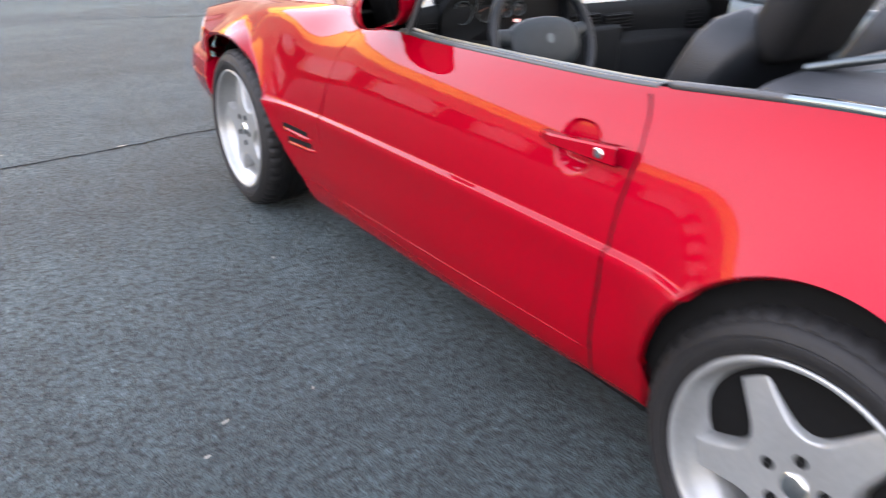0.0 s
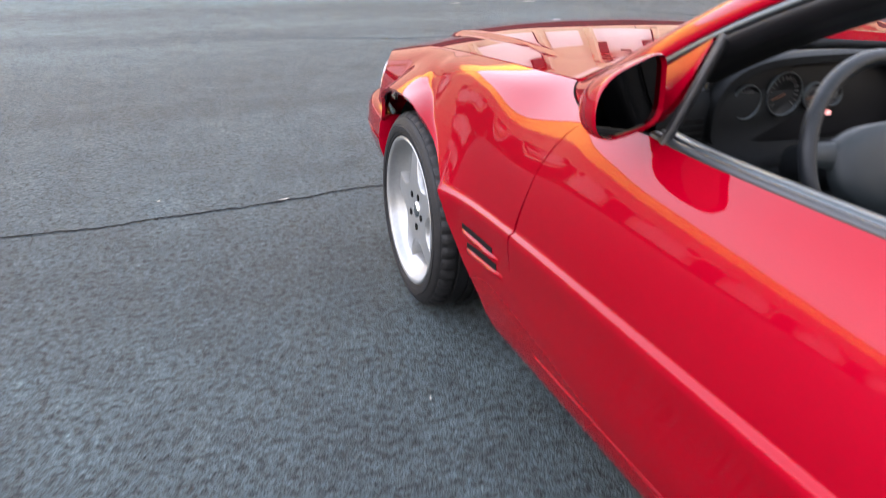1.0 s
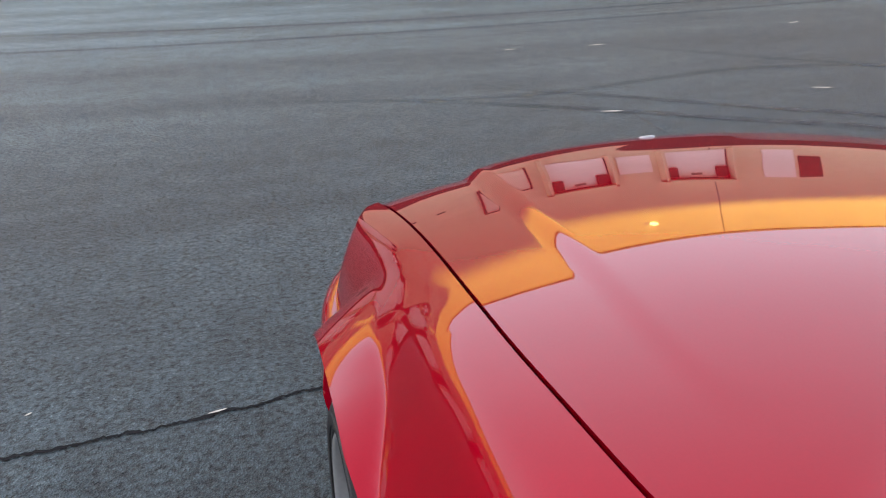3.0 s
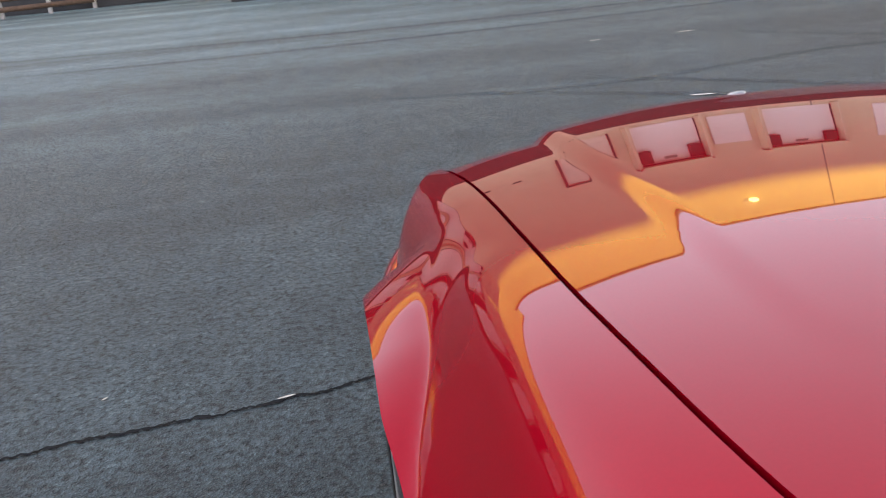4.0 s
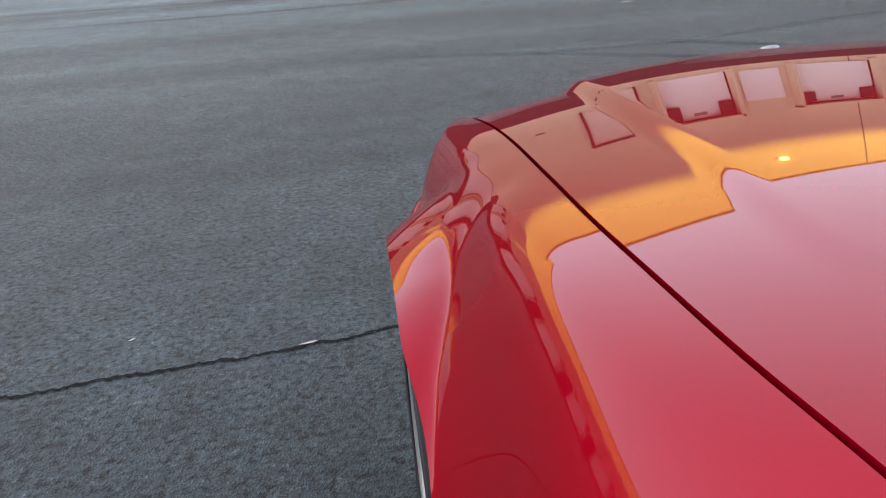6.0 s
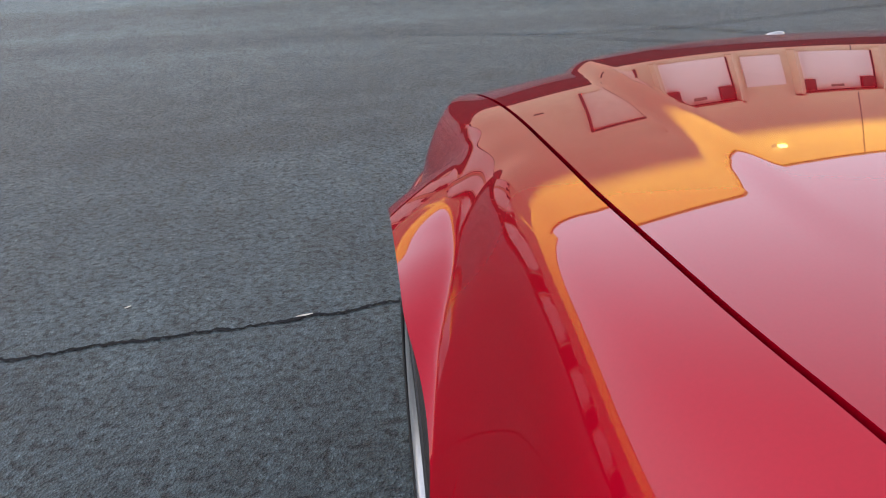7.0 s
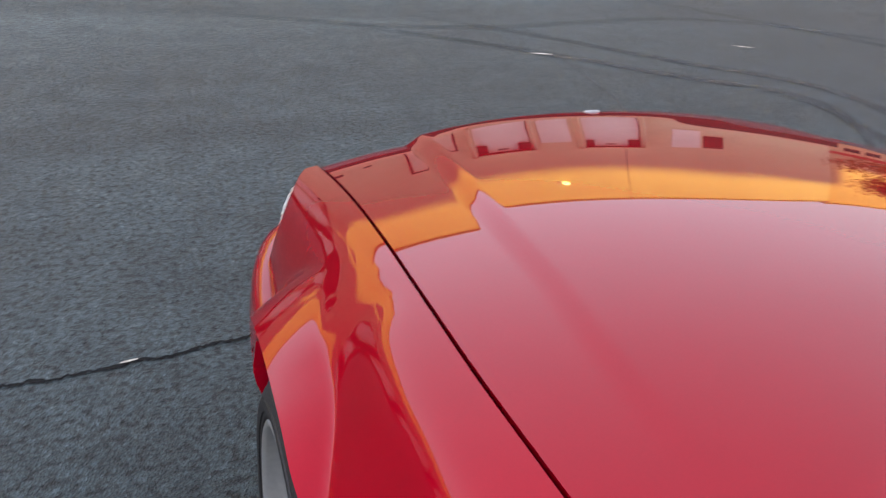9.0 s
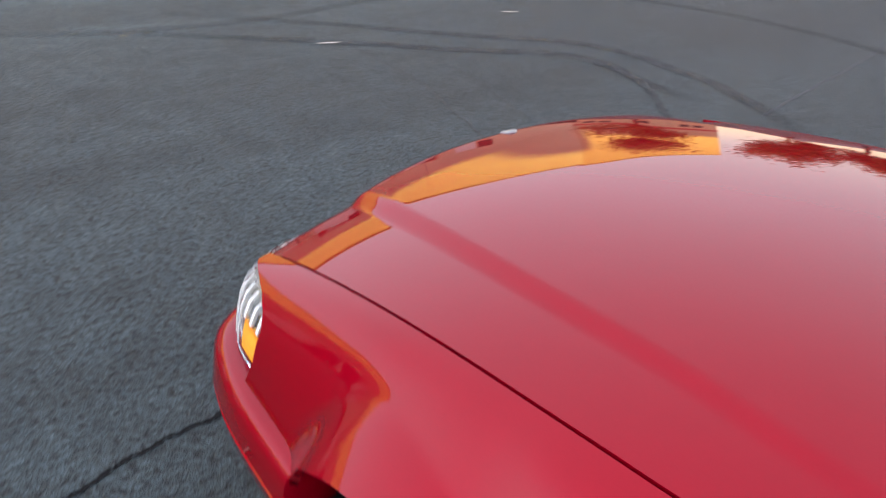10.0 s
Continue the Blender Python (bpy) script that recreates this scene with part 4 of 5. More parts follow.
def mirror_shell():
    P = []
    for q in np.linspace(0, 1, 14):
        shrink = math.sqrt(max(0.0, 1 - (q * 0.99) ** 2.4))
        P.append([(x * shrink - 0.010 * q, 0.115 * q - 0.014 * x / 0.071 * (1 - q), z * shrink - 0.012 * q) for x, z in mirror_outline(1.10)])
    lip = [[(x, -0.014 * x / 0.071 - 0.004, z) for x, z in mirror_outline(1.07)], [(x, -0.014 * x / 0.071 + 0.012, z) for x, z in mirror_outline(1.02)]]
    bm = grid(np.array(lip[::-1] + P), close=True)
    bmesh.ops.recalc_face_normals(bm, faces=bm.faces)
    return sharpen(bm, 50)


def mirror_glass():
    bm = bmesh.new()
    f = bm.faces.new([bm.verts.new((x, -0.014 * x / 0.071 + 0.008, z)) for x, z in mirror_outline(1.035)])
    bm.normal_update()
    if f.normal.y > 0:
        bmesh.ops.reverse_faces(bm, faces=bm.faces)
    return bm


def mirror_foot():
    """The red triangle in the window's front corner."""
    a, b, c = Vector((-0.797, -0.940, 0.870)), Vector((-0.792, -1.118, 0.868)), Vector((-0.733, -1.150, 1.052))
    d = pillar_at(0.10) + Vector((-0.006, 0, -0.026))
    P = []
    for t in np.linspace(0, 1, 16):
        e0, e1 = d.lerp(c, t), a.lerp(b, min(1, t * 1.0)).lerp(c, max(0, (t - 0.0)) ** 6 * 0.96)
        row = []
        for q in np.linspace(0, 1, 10):
            p = e0.lerp(e1, q)
            row.append(p + Vector((-0.010, 0, 0.004)) * math.sin(q * math.pi) * (1 - t * 0.8))
        P.append(row)
    return grid(P, (-1, -0.4, 0.3), 0.02)


def window_channel():
    """The black channel along the rear edge of the mirror's foot."""
    return tube([(-0.786, -1.122, 0.862), (-0.766, -1.134, 0.92), (-0.745, -1.148, 0.985), (-0.722, -1.163, 1.058)], 0.010, 8)


def mirror_arm():
    P = []
    for x, y, z, h, w in ((-0.765, -1.040, 0.925, 0.045, 0.050), (-0.785, -1.045, 0.928, 0.036, 0.042), (-0.808, -1.050, 0.935, 0.034, 0.040), (-0.840, -1.058, 0.942, 0.036, 0.040)):
        P.append([(x, y + w * math.cos(a), z + h * math.sin(a)) for a in np.linspace(0, 2 * math.pi, 24, endpoint=False)])
    bm = grid(P, close=True)
    bmesh.ops.recalc_face_normals(bm, faces=bm.faces)
    return bm


for s in (1, -1):
    flip = Matrix.Diagonal((s, 1, 1, 1))
    m = Matrix.Translation((-0.880, -1.142, 0.953)) @ pose(0, 0, 0, -4, 0, 0) @ Matrix.Diagonal((-1, 1, 1, 1))
    shell = part("door_mirror", moved(moved(mirror_shell(), m), flip), PAINT, car, "red door mirror on a triangular foot")
    part("mirror_glass", moved(moved(mirror_glass(), m), flip), MIRROR, shell)
    part("mirror_foot", moved(mirror_foot(), flip), PAINT, shell)
    part("window_channel", moved(window_channel(), flip), BLACK, shell, "black rubber window channel")
    part("mirror_arm", moved(mirror_arm(), flip), PAINT, shell)


# dashboard
def dash(prof):
    P = []
    for y, z in prof:
        row = []
        for u in np.linspace(-1, 1, 61):
            x = u * 0.715
            row.append((x, y - 0.03 * u * u, z - 0.022 * u ** 4 - 0.050 * float(smooth01((x + 0.08) / 0.16)) * max(0, min(1, (z - 0.72) / 0.12))))
        P.append(row)
    return sharpen(grid(P, (0, -1, 1)), 55)


dashboard = part("dashboard", dash([(-0.945, 0.921), (-0.965, 0.900), (-0.962, 0.85), (-0.955, 0.79), (-0.975, 0.765), (-0.985, 0.72), (-0.96, 0.64), (-0.90, 0.58)]), DASH, car, "dark dashboard with round gauges")
part("dash_top", dash([(-0.62, 0.870), (-0.72, 0.905), (-0.82, 0.925), (-0.90, 0.930), (-0.945, 0.922)]), DASHTOP, dashboard, "pale grey dashboard top")


def binnacle():
    P = []
    for y, k, lift in ((-0.80, 0.96, -0.035), (-0.90, 1.0, -0.004), (-0.985, 1.03, 0.006), (-1.000, 1.02, 0.002), (-1.000, 0.98, -0.008), (-0.955, 0.95, -0.016)):
        row = []
        for a in np.linspace(-0.05, 1.05, 41):
            t = math.pi * (1 - a)
            ca, sa = math.cos(t), math.sin(t)
            row.append((-0.315 + 0.265 * k * math.copysign(abs(ca) ** 0.55, ca), y, 0.845 + (0.125 * k) * math.copysign(abs(sa) ** 0.75, sa) + lift))
        P.append(row)
    return sharpen(grid(P, (0, 0, 1)), 60)


part("gauge_hood", binnacle(), DASH, dashboard, "dark curved hood over the gauges")
part("gauge_panel", box((-0.585, -0.968, 0.775), (-0.055, -0.950, 0.962), 0.02), GAUGE, dashboard)
GAUGES = ((-0.487, 0.882, 0.036), (-0.392, 0.893, 0.046), (-0.312, 0.884, 0.028), (-0.258, 0.882, 0.024))
for x, z, r in GAUGES:
    g = part("gauge", moved(lathe([(0.0, r), (-0.006, r), (-0.008, r - 0.003), (-0.004, r - 0.006), (-0.004, 0.001)], 40, "y"), Matrix.Translation((x, -0.968, z))), GAUGE, dashboard, "round black gauge with pale marks")
    part("gauge_ring", moved(lathe([(-0.006, r + 0.001), (-0.0095, r), (-0.0095, r - 0.002), (-0.006, r - 0.003)], 40, "y"), Matrix.Translation((x, -0.968, z))), STRIP, dashboard)
    ticks = bmesh.new()
    for k in range(17):
        a = radians(-130 + 260 * k / 16)
        m = Matrix.Translation((x + math.sin(a) * (r - 0.013), -0.9735, z + math.cos(a) * (r - 0.013))) @ Matrix.Rotation(a, 4, "Y")
        bmesh.ops.create_cube(ticks, size=1, matrix=m @ Matrix.Diagonal((0.0022, 0.001, 0.009, 1)))
    part("gauge_marks", ticks, WHITE, g, "pale gauge marks", smooth=False)
    a = radians(-110)
    nd = bmesh.new()
    bmesh.ops.create_cube(nd, size=1, matrix=Matrix.Translation((x + math.sin(a) * r * 0.35, -0.976, z + math.cos(a) * r * 0.35)) @ Matrix.Rotation(a, 4, "Y") @ Matrix.Diagonal((0.0028, 0.001, r * 0.75, 1)))
    part("needle", nd, NEEDLE, g, "orange needle", smooth=False)
WARN = bpy.data.materials.new("warning_lamp")
WARN.use_nodes = True
WARN.node_tree.nodes["Principled BSDF"].inputs["Emission Color"].default_value = (1, 0.10, 0.01, 1)
WARN.node_tree.nodes["Principled BSDF"].inputs["Emission Strength"].default_value = 0.16
part("warning_lamp", box((-0.272, -0.974, 0.838), (-0.252, -0.967, 0.847)), WARN, dashboard, "small lit orange warning lamp", smooth=False)


def air_vent(x, z, w, h, y=-0.978):
    v = part("air_vent", box((x - w / 2, y, z - h / 2), (x + w / 2, y + 0.02, z + h / 2), 0.008), SHADE, dashboard, "slatted air vent")
    for k in range(5):
        zz = z - h / 2 + h * (k + 0.5) / 5
        part("vent_slat", box((x - w / 2 + 0.006, y - 0.006, zz - 0.002), (x + w / 2 - 0.006, y + 0.002, zz + 0.002)), DASH, v, smooth=False)


for x, z, w, h in ((-0.640, 0.83, 0.10, 0.075), (0.04, 0.815, 0.15, 0.06), (0.21, 0.805, 0.15, 0.06), (0.640, 0.79, 0.10, 0.075)):
    air_vent(x, z, w, h, -0.985)
part("lower_dash", box((-0.70, -1.00, 0.45), (0.70, -0.86, 0.745), 0.03, 3), DASH, car, "dark lower dashboard and glove box")
part("centre_console", box((-0.10, -1.75, 0.30), (0.10, -0.92, 0.60), 0.03, 3), DASH, car, "dark centre console")
part("radio_panel", box((-0.05, -1.02, 0.55), (0.20, -0.95, 0.80), 0.015, 2), DASH, car, "dark centre stack")

# steering wheel
wheel_pose = Matrix.Translation((-0.37, -1.235, 0.828)) @ pose(0, 0, 0, 90 - 22, 0, 0)
ring = [(0.188 * math.cos(a), 0.188 * math.sin(a), 0) for a in np.linspace(0, 2 * math.pi, 64, endpoint=False)]
sw = part("steering_wheel", moved(tube(ring, 0.0155, 14, closed=True), wheel_pose), LEATHER, car, "black leather steering wheel")


def wheel_pad():
    P = []
    for q, lift in ((1.0, -0.012), (1.0, 0.006), (0.93, 0.018), (0.7, 0.026), (0.4, 0.029), (0.02, 0.030)):
        row = []
        for a in np.linspace(0, 2 * math.pi, 48, endpoint=False):
            ca, sa = math.cos(a), math.sin(a)
            x = 0.135 * math.copysign(abs(ca) ** 0.6, ca)
            y = 0.058 * math.copysign(abs(sa) ** 0.55, sa) + (0.016 * (1 - (x / 0.135) ** 2) if sa > 0 else -0.040 * (1 - (x / 0.135) ** 2)) - 0.004
            row.append((x * q, y * q, lift))
        P.append(row)
    bm = grid(P, (0, 0, 1), close=True)
    return bm


part("airbag_pad", moved(wheel_pad(), wheel_pose), PADGREY, sw, "dark airbag pad")
for a0 in (8, 172, 235, 305):
    a = radians(a0)
    part("spoke", moved(tube([(0.09 * math.cos(a), 0.09 * math.sin(a), -0.004), (0.185 * math.cos(a), 0.185 * math.sin(a), 0)], [0.030, 0.020], 10, flat=0.5), wheel_pose), PADGREY, sw)
badge = bmesh.new()
bmesh.ops.create_circle(badge, segments=24, radius=0.015, cap_ends=True, matrix=Matrix.Translation((0, 0, 0.031)))
part("badge", moved(badge, wheel_pose), STRIP, sw, "round silver badge")
part("steering_column", moved(lathe([(-0.22, 0.05), (-0.03, 0.055), (-0.01, 0.04)], 24, "z"), wheel_pose), DASH, car)


# seats
def seat_back():
    P = []
    for k in range(17):
        t = k / 16
        row = []
        wide = 0.235 - 0.03 * t ** 3 - 0.05 * max(0, t - 0.8) * 2
        for a in np.linspace(0, 2 * math.pi, 40, endpoint=False):
            ca, sa = math.cos(a), math.sin(a)
            x = wide * math.copysign(abs(ca) ** 0.5, ca)
            bolster = 0.045 * (abs(x) / wide) ** 3 * (1 - 0.5 * t)
            y = 0.065 * math.copysign(abs(sa) ** 0.6, sa) + (bolster if sa > 0 else 0)
            end = math.sqrt(max(0, 1 - max(0, (t - 0.86) / 0.145) ** 2))
            row.append((x * (0.6 + 0.4 * end), y * (0.3 + 0.7 * end), 0.58 * t))
        P.append(row)
    bm = grid(P, close=True)
    bmesh.ops.holes_fill(bm, edges=[e for e in bm.edges if e.is_boundary])
    bmesh.ops.recalc_face_normals(bm, faces=bm.faces)
    return sharpen(bm, 70)


def headrest():
    bm = box((-0.145, -0.055, -0.07), (0.145, 0.055, 0.17), 0.05, 5)
    return bm


for x in (-0.365, 0.365):
    m = Matrix.Translation((x, -1.78, 0.48)) @ pose(0, 0, 0, 24, 0, 0)
    seat = part("seat", moved(box((-0.25, -0.26, -0.07), (0.25, 0.26, 0.09), 0.05, 4), Matrix.Translation((x, -1.52, 0.43)) @ pose(0, 0, 0, 6, 0, 0)), LEATHER, car, "black leather seat")
    part("backrest", moved(seat_back(), m), LEATHER, seat)
    part("headrest", moved(headrest(), m @ Matrix.Translation((0, -0.045, 0.57))), HEADREST, seat, "dull black headrest")
    part("seat_seam", moved(tube([(-0.12, 0.072, 0.05), (-0.125, 0.074, 0.3), (-0.10, 0.072, 0.46), (0.10, 0.072, 0.46), (0.125, 0.074, 0.3), (0.12, 0.072, 0.05)], 0.004, 8), m), SHADE, seat)
part("cabin_floor", box((-0.76, -2.15, 0.24), (0.76, -0.80, 0.30), 0.01), SHADE, car, "black carpet")
part("firewall", box((-0.72, -0.74, 0.26), (0.72, -0.66, 0.84), 0.02), SHADE, car, "dark bulkhead below the windscreen")
part("rear_bulkhead", box((-0.74, -2.24, 0.30), (0.74, -2.14, 0.80), 0.02), LEATHER, car, "black lining behind the seats")
part("rear_shelf", box((-0.73, -2.30, 0.78), (0.73, -2.08, 0.885), 0.025, 3), LEATHER, car, "black padded shelf behind the seats")

# folded roll bar
rb = [(-0.575, -2.20, 0.945), (-0.565, -2.27, 0.968), (-0.545, -2.33, 0.985), (-0.50, -2.37, 0.995), (0.50, -2.37, 0.995), (0.545, -2.33, 0.985), (0.565, -2.27, 0.968), (0.575, -2.20, 0.945)]
roll = part("roll_bar", tube(rb, 0.011, 14, flat=0.8), STRIP, car, "folded grey roll bar behind the seats")
part("roll_bar_brace", tube([(x * 0.985, y + 0.012, z - 0.030) for x, y, z in rb], 0.008, 12), STRIP, roll)
part("roll_bar_pad", tube([(x * 0.98, y - 0.006, z - 0.046) for x, y, z in rb], 0.022, 14, flat=0.7), LEATHER, roll, "black padding under the bar")


# roof cover, boot lid and tail
def deck(y0, y1, lift, wide, n=40, sag=0.0):
    P = []
    for y in np.linspace(y0, y1, n):
        row = []
        for u in np.linspace(-1, 1, 41):
            x = u * (float(top_x(y)) - wide)
            row.append((x, y, float(top_z(y)) + lift * (1 - u ** 4) + 0.004 - sag * max(0, abs(u) - 0.93) * 3))
        P.append(row)
    return grid(P, (0, 0, 1), 0.02)


part("roof_cover", deck(-2.20, -2.80, 0.030, 0.022, sag=0.05), COVER, car, "black cover over the folded roof")
part("boot_lid", deck(-2.805, -3.55, 0.035, 0.006), PAINT, car)


def tail():
    P = []
    for z, k, y in ((0.83, 0.97, -3.58), (0.79, 1.0, -3.615), (0.70, 1.02, -3.625), (0.58, 1.06, -3.63), (0.52, 1.1, -3.66), (0.42, 1.1, -3.665), (0.32, 1.06, -3.65), (0.26, 1.0, -3.60)):
        P.append([(u * 0.64 * k, y + 0.10 * abs(u) ** 4, z) for u in np.linspace(-1, 1, 41)])
    return grid(P, (0, -1, 0), 0.02)


part("tail_panel", tail(), PAINT, car)
for s in (1, -1):
    part("tail_lamp", box((s * 0.48 - 0.16, -3.642, 0.62), (s * 0.48 + 0.16, -3.60, 0.76), 0.02, 2), TAIL, car, "red tail lamp")


# ---- buildings round the yard ----
PLASTER = mat("tan_plaster", (0.62, 0.53, 0.37), 0.85, grain=0.06, scale=3.0, bump=0.2, bump_scale=60, wide=0.07)
TRIM = mat("grey_roof_trim", (0.20, 0.18, 0.17), 0.6, grain=0.1, scale=5)
DOORWHITE = mat("white_roller_door", (0.78, 0.74, 0.72), 0.55, grain=0.04, scale=6)
DARKHOLE = mat("dark_opening", (0.02, 0.02, 0.022), 0.6, grain=0.2, scale=3)
BRICKRED = mat("red_band_paint", (0.42, 0.05, 0.04), 0.6, grain=0.1, scale=4)
CONCRETE_GREY = mat("grey_post", (0.33, 0.32, 0.31), 0.85, grain=0.15, scale=8)
BROWN = mat("weathered_brown_rail", (0.10, 0.062, 0.042), 0.8, grain=0.25, scale=9)
OCHRE = mat("ochre_plaster", (0.53, 0.39, 0.24), 0.85, grain=0.06, scale=3.0, bump=0.2, bump_scale=60, wide=0.07)
PALEGATE = mat("pale_gate_paint", (0.66, 0.57, 0.46), 0.6, grain=0.08, scale=3)
BARK = mat("grey_bark", (0.09, 0.075, 0.06), 0.9, grain=0.3, scale=12, bump=0.5, bump_scale=40)
FOLIAGE = mat("autumn_foliage", (0.24, 0.105, 0.026), 0.8, grain=0.4, scale=6)
LAMPLIT = bpy.data.materials.new("lit_wall_lamp")
LAMPLIT.use_nodes = True
LAMPLIT.node_tree.nodes["Principled BSDF"].inputs["Emission Color"].default_value = (1, 0.85, 0.25, 1)
LAMPLIT.node_tree.nodes["Principled BSDF"].inputs["Emission Strength"].default_value = 3.0


def hall(name, label, size, at, turn, band=None, joints=9.0):
    """A long flat-roofed hall; its front looks along its own -y. size: width, depth, height."""
    w, d, h = size
    b = thing(name, label, "building")
    b.matrix_basis = pose(*at, 0, 0, turn)
    part("wall", box((-w / 2, 0, 0), (w / 2, d, h), 0.03), OCHRE if band else PLASTER, b, smooth=False)
    part("roof", box((-w / 2 - 0.05, -0.05, h), (w / 2 + 0.05, d + 0.05, h + 0.10), 0.02), TRIM, b, "dark roof edge", smooth=False)
    for x in np.arange(-w / 2 + joints, w / 2 - 1, joints):
        part("wall_joint", box((x - 0.025, -0.012, 0), (x + 0.025, 0.02, h)), TRIM, b, "vertical wall joint", smooth=False)
    if band:
        part("painted_band", box((-w / 2 - 0.02, -0.03, band[0]), (w / 2 + 0.02, 0.0, band[1])), BRICKRED, b, "red painted band", smooth=False)
        for x in (-5.5, -4.1, -0.6, 3.4, 4.9):
            part("window", box((x - 0.5, -0.04, 1.2), (x + 0.5, 0.02, 2.15)), DARKHOLE, b, "dark window", smooth=False)
    return b


def dock(b, x, half, z0, z1, deep=0.7):
    """A white panel in a slim tan projecting frame, with two dark boxes in its upper corners and a small plate."""
    bay = part("dock_panel", box((x - half, -0.06, z0), (x + half, 0.05, z1), 0.02), DOORWHITE, b, "white dock panel in a tan frame", smooth=False)
    w = 0.15
    part("dock_frame", joined(box((x - half - w, -deep, z0 - 0.3), (x - half, 0.02, z1 + w), 0.02), box((x + half, -deep, z0 - 0.3), (x + half + w, 0.02, z1 + w), 0.02), box((x - half - w, -deep, z1), (x + half + w, 0.02, z1 + w), 0.02)), PLASTER, bay, smooth=False)
    part("dock_seal", joined(*[box((x + k * (half - 0.03) - 0.03, -0.09, z0), (x + k * (half - 0.03) + 0.03, -0.05, z1 - 0.06)) for k in (-1, 1)], box((x - half, -0.09, z1 - 0.06), (x + half, -0.05, z1))), DARKHOLE, bay, "dark rubber seal", smooth=False)
    for k in (-1, 1):
        part("dock_pad", box((x + k * (half - 0.36) - 0.24, -0.22, z1 - 0.95), (x + k * (half - 0.36) + 0.24, -0.05, z1 - 0.12), 0.02), DARKHOLE, bay, "dark square rubber pad", smooth=False)
    part("plate", box((x - 0.25, -0.075, z1 - 0.42), (x + 0.25, -0.058, z1 - 0.24)), TRIM, bay, "small grey plate", smooth=False)


front = hall("warehouse", "long tan warehouse with white docks and a sunlit top", (30.8, 16, 9.7), (12.0, 24, 0), 0, joints=18.9)
part("base_band", box((-15.41, -0.5, 0), (15.41, 0.0, 1.55), 0.02), DARKHOLE, front, "dark base with a loading ledge", smooth=False)
for x, half, top, deep in ((9.4, 1.35, 5.6, 0.5), (14.7, 1.5, 5.6, 0.5)):
    dock(front, x - 12.0, half, 2.3, top, deep)
gate = part("gate_panel", box((5.3 - 12.0, -0.05, 2.4), (7.3 - 12.0, 0.03, 4.7), 0.02), PALEGATE, front, "pale gate panel with a dark edge", smooth=False)
part("gate_frame", joined(box((5.22 - 12.0, -0.12, 2.3), (5.3 - 12.0, 0.02, 4.78)), box((7.3 - 12.0, -0.12, 2.3), (7.36 - 12.0, 0.02, 4.78)), box((5.3 - 12.0, -0.12, 4.7), (7.3 - 12.0, 0.02, 4.78))), DARKHOLE, gate, smooth=False)
part("pale_panel", box((11.25 - 12.0, -0.05, 2.5), (12.75 - 12.0, 0.02, 4.9)), DOORWHITE, front, "pale wall panel between the docks", smooth=False)
part("wall_panel", joined(box((1.9 - 12.0, -0.03, 2.9), (4.2 - 12.0, 0.02, 4.3)), box((1.85 - 12.0, -0.02, 4.3), (4.25 - 12.0, 0.02, 4.36))), PLASTER, front, "plain tan wall panel", smooth=False)
for x in (2.4, 3.6):
    part("wall_slot", box((x - 12.2, -0.05, 3.25), (x - 11.85, 0.0, 3.37)), DARKHOLE, front, "small dark wall slot", smooth=False)
part("door", box((19.6 - 12.0, -0.05, 3.6), (20.7 - 12.0, 0.02, 5.5)), DARKHOLE, front, "dark upper door", smooth=False)
part("grey_panel", box((17.9 - 12.0, -0.04, 2.6), (19.4 - 12.0, 0.02, 5.5)), DOORWHITE, front, "pale wall panel", smooth=False)
part("wall_lamp", box((12.0 - 12.0, -0.30, 8.5), (12.25 - 12.0, 0.0, 8.66), 0.02), LAMPLIT, front, "small lit yellow wall lamp", smooth=False)
hall("warehouse", "tan hall with a red painted band beside the yard", (14.2, 14, 9.9), (34.4, 23.7, 0), -3, band=(2.7, 3.3))
left = hall("warehouse", "long tan hall along the side of the yard", (56, 16, 12.6), (-31.1, 26.05, 0), 8.0, joints=14.0)
part("base_band", box((-28.01, -0.4, 0), (28.01, 0.0, 0.9), 0.02), DARKHOLE, left, "dark base with a loading ledge", smooth=False)
for x, half in ((26.4, 0.9), (23.5, 1.5), (18.1, 2.0), (11.4, 1.9), (5.0, 1.9), (-1.4, 1.9), (-7.8, 1.9), (-14.2, 1.9), (-20.6, 1.9)):
    dock(left, x, half, 1.1, 5.7, 0.35)
for x, half in ((21.0, 0.75), (14.8, 1.05), (8.2, 1.05), (1.8, 1.05), (-4.6, 1.05), (-11.0, 1.05), (-17.4, 1.05)):
    bay = part("dock_opening", box((x - half, -0.05, 0.9), (x + half, 0.02, 5.3)), DARKHOLE, left, "dark dock opening", smooth=False)
    # thin trim in white: the frame's lit edge put into its colour
    part("opening_trim", joined(*[box((x + k * (half + 0.06) - 0.06, -0.14, 0.9), (x + k * (half + 0.06) + 0.06, 0.02, 5.42)) for k in (-1, 1)], box((x - half - 0.12, -0.14, 5.3), (x + half + 0.12, 0.02, 5.42))), DOORWHITE, bay, "thin trim, whitened as a lit edge", smooth=False)
# unseen halls, added to keep the low sun off the yard and lower walls
hall("warehouse", "tall unseen hall added behind the yard to block the sun", (116, 18, 17.2), (-2.5, -52, 0), 180)
hall("warehouse", "unseen hall added behind the yard to block the sun", (32, 18, 15.2), (71.6, -52, 0), 180)
hall("warehouse", "lower unseen hall added behind the yard to block the sun", (60, 18, 12.8), (117.6, -52, 0), 180)


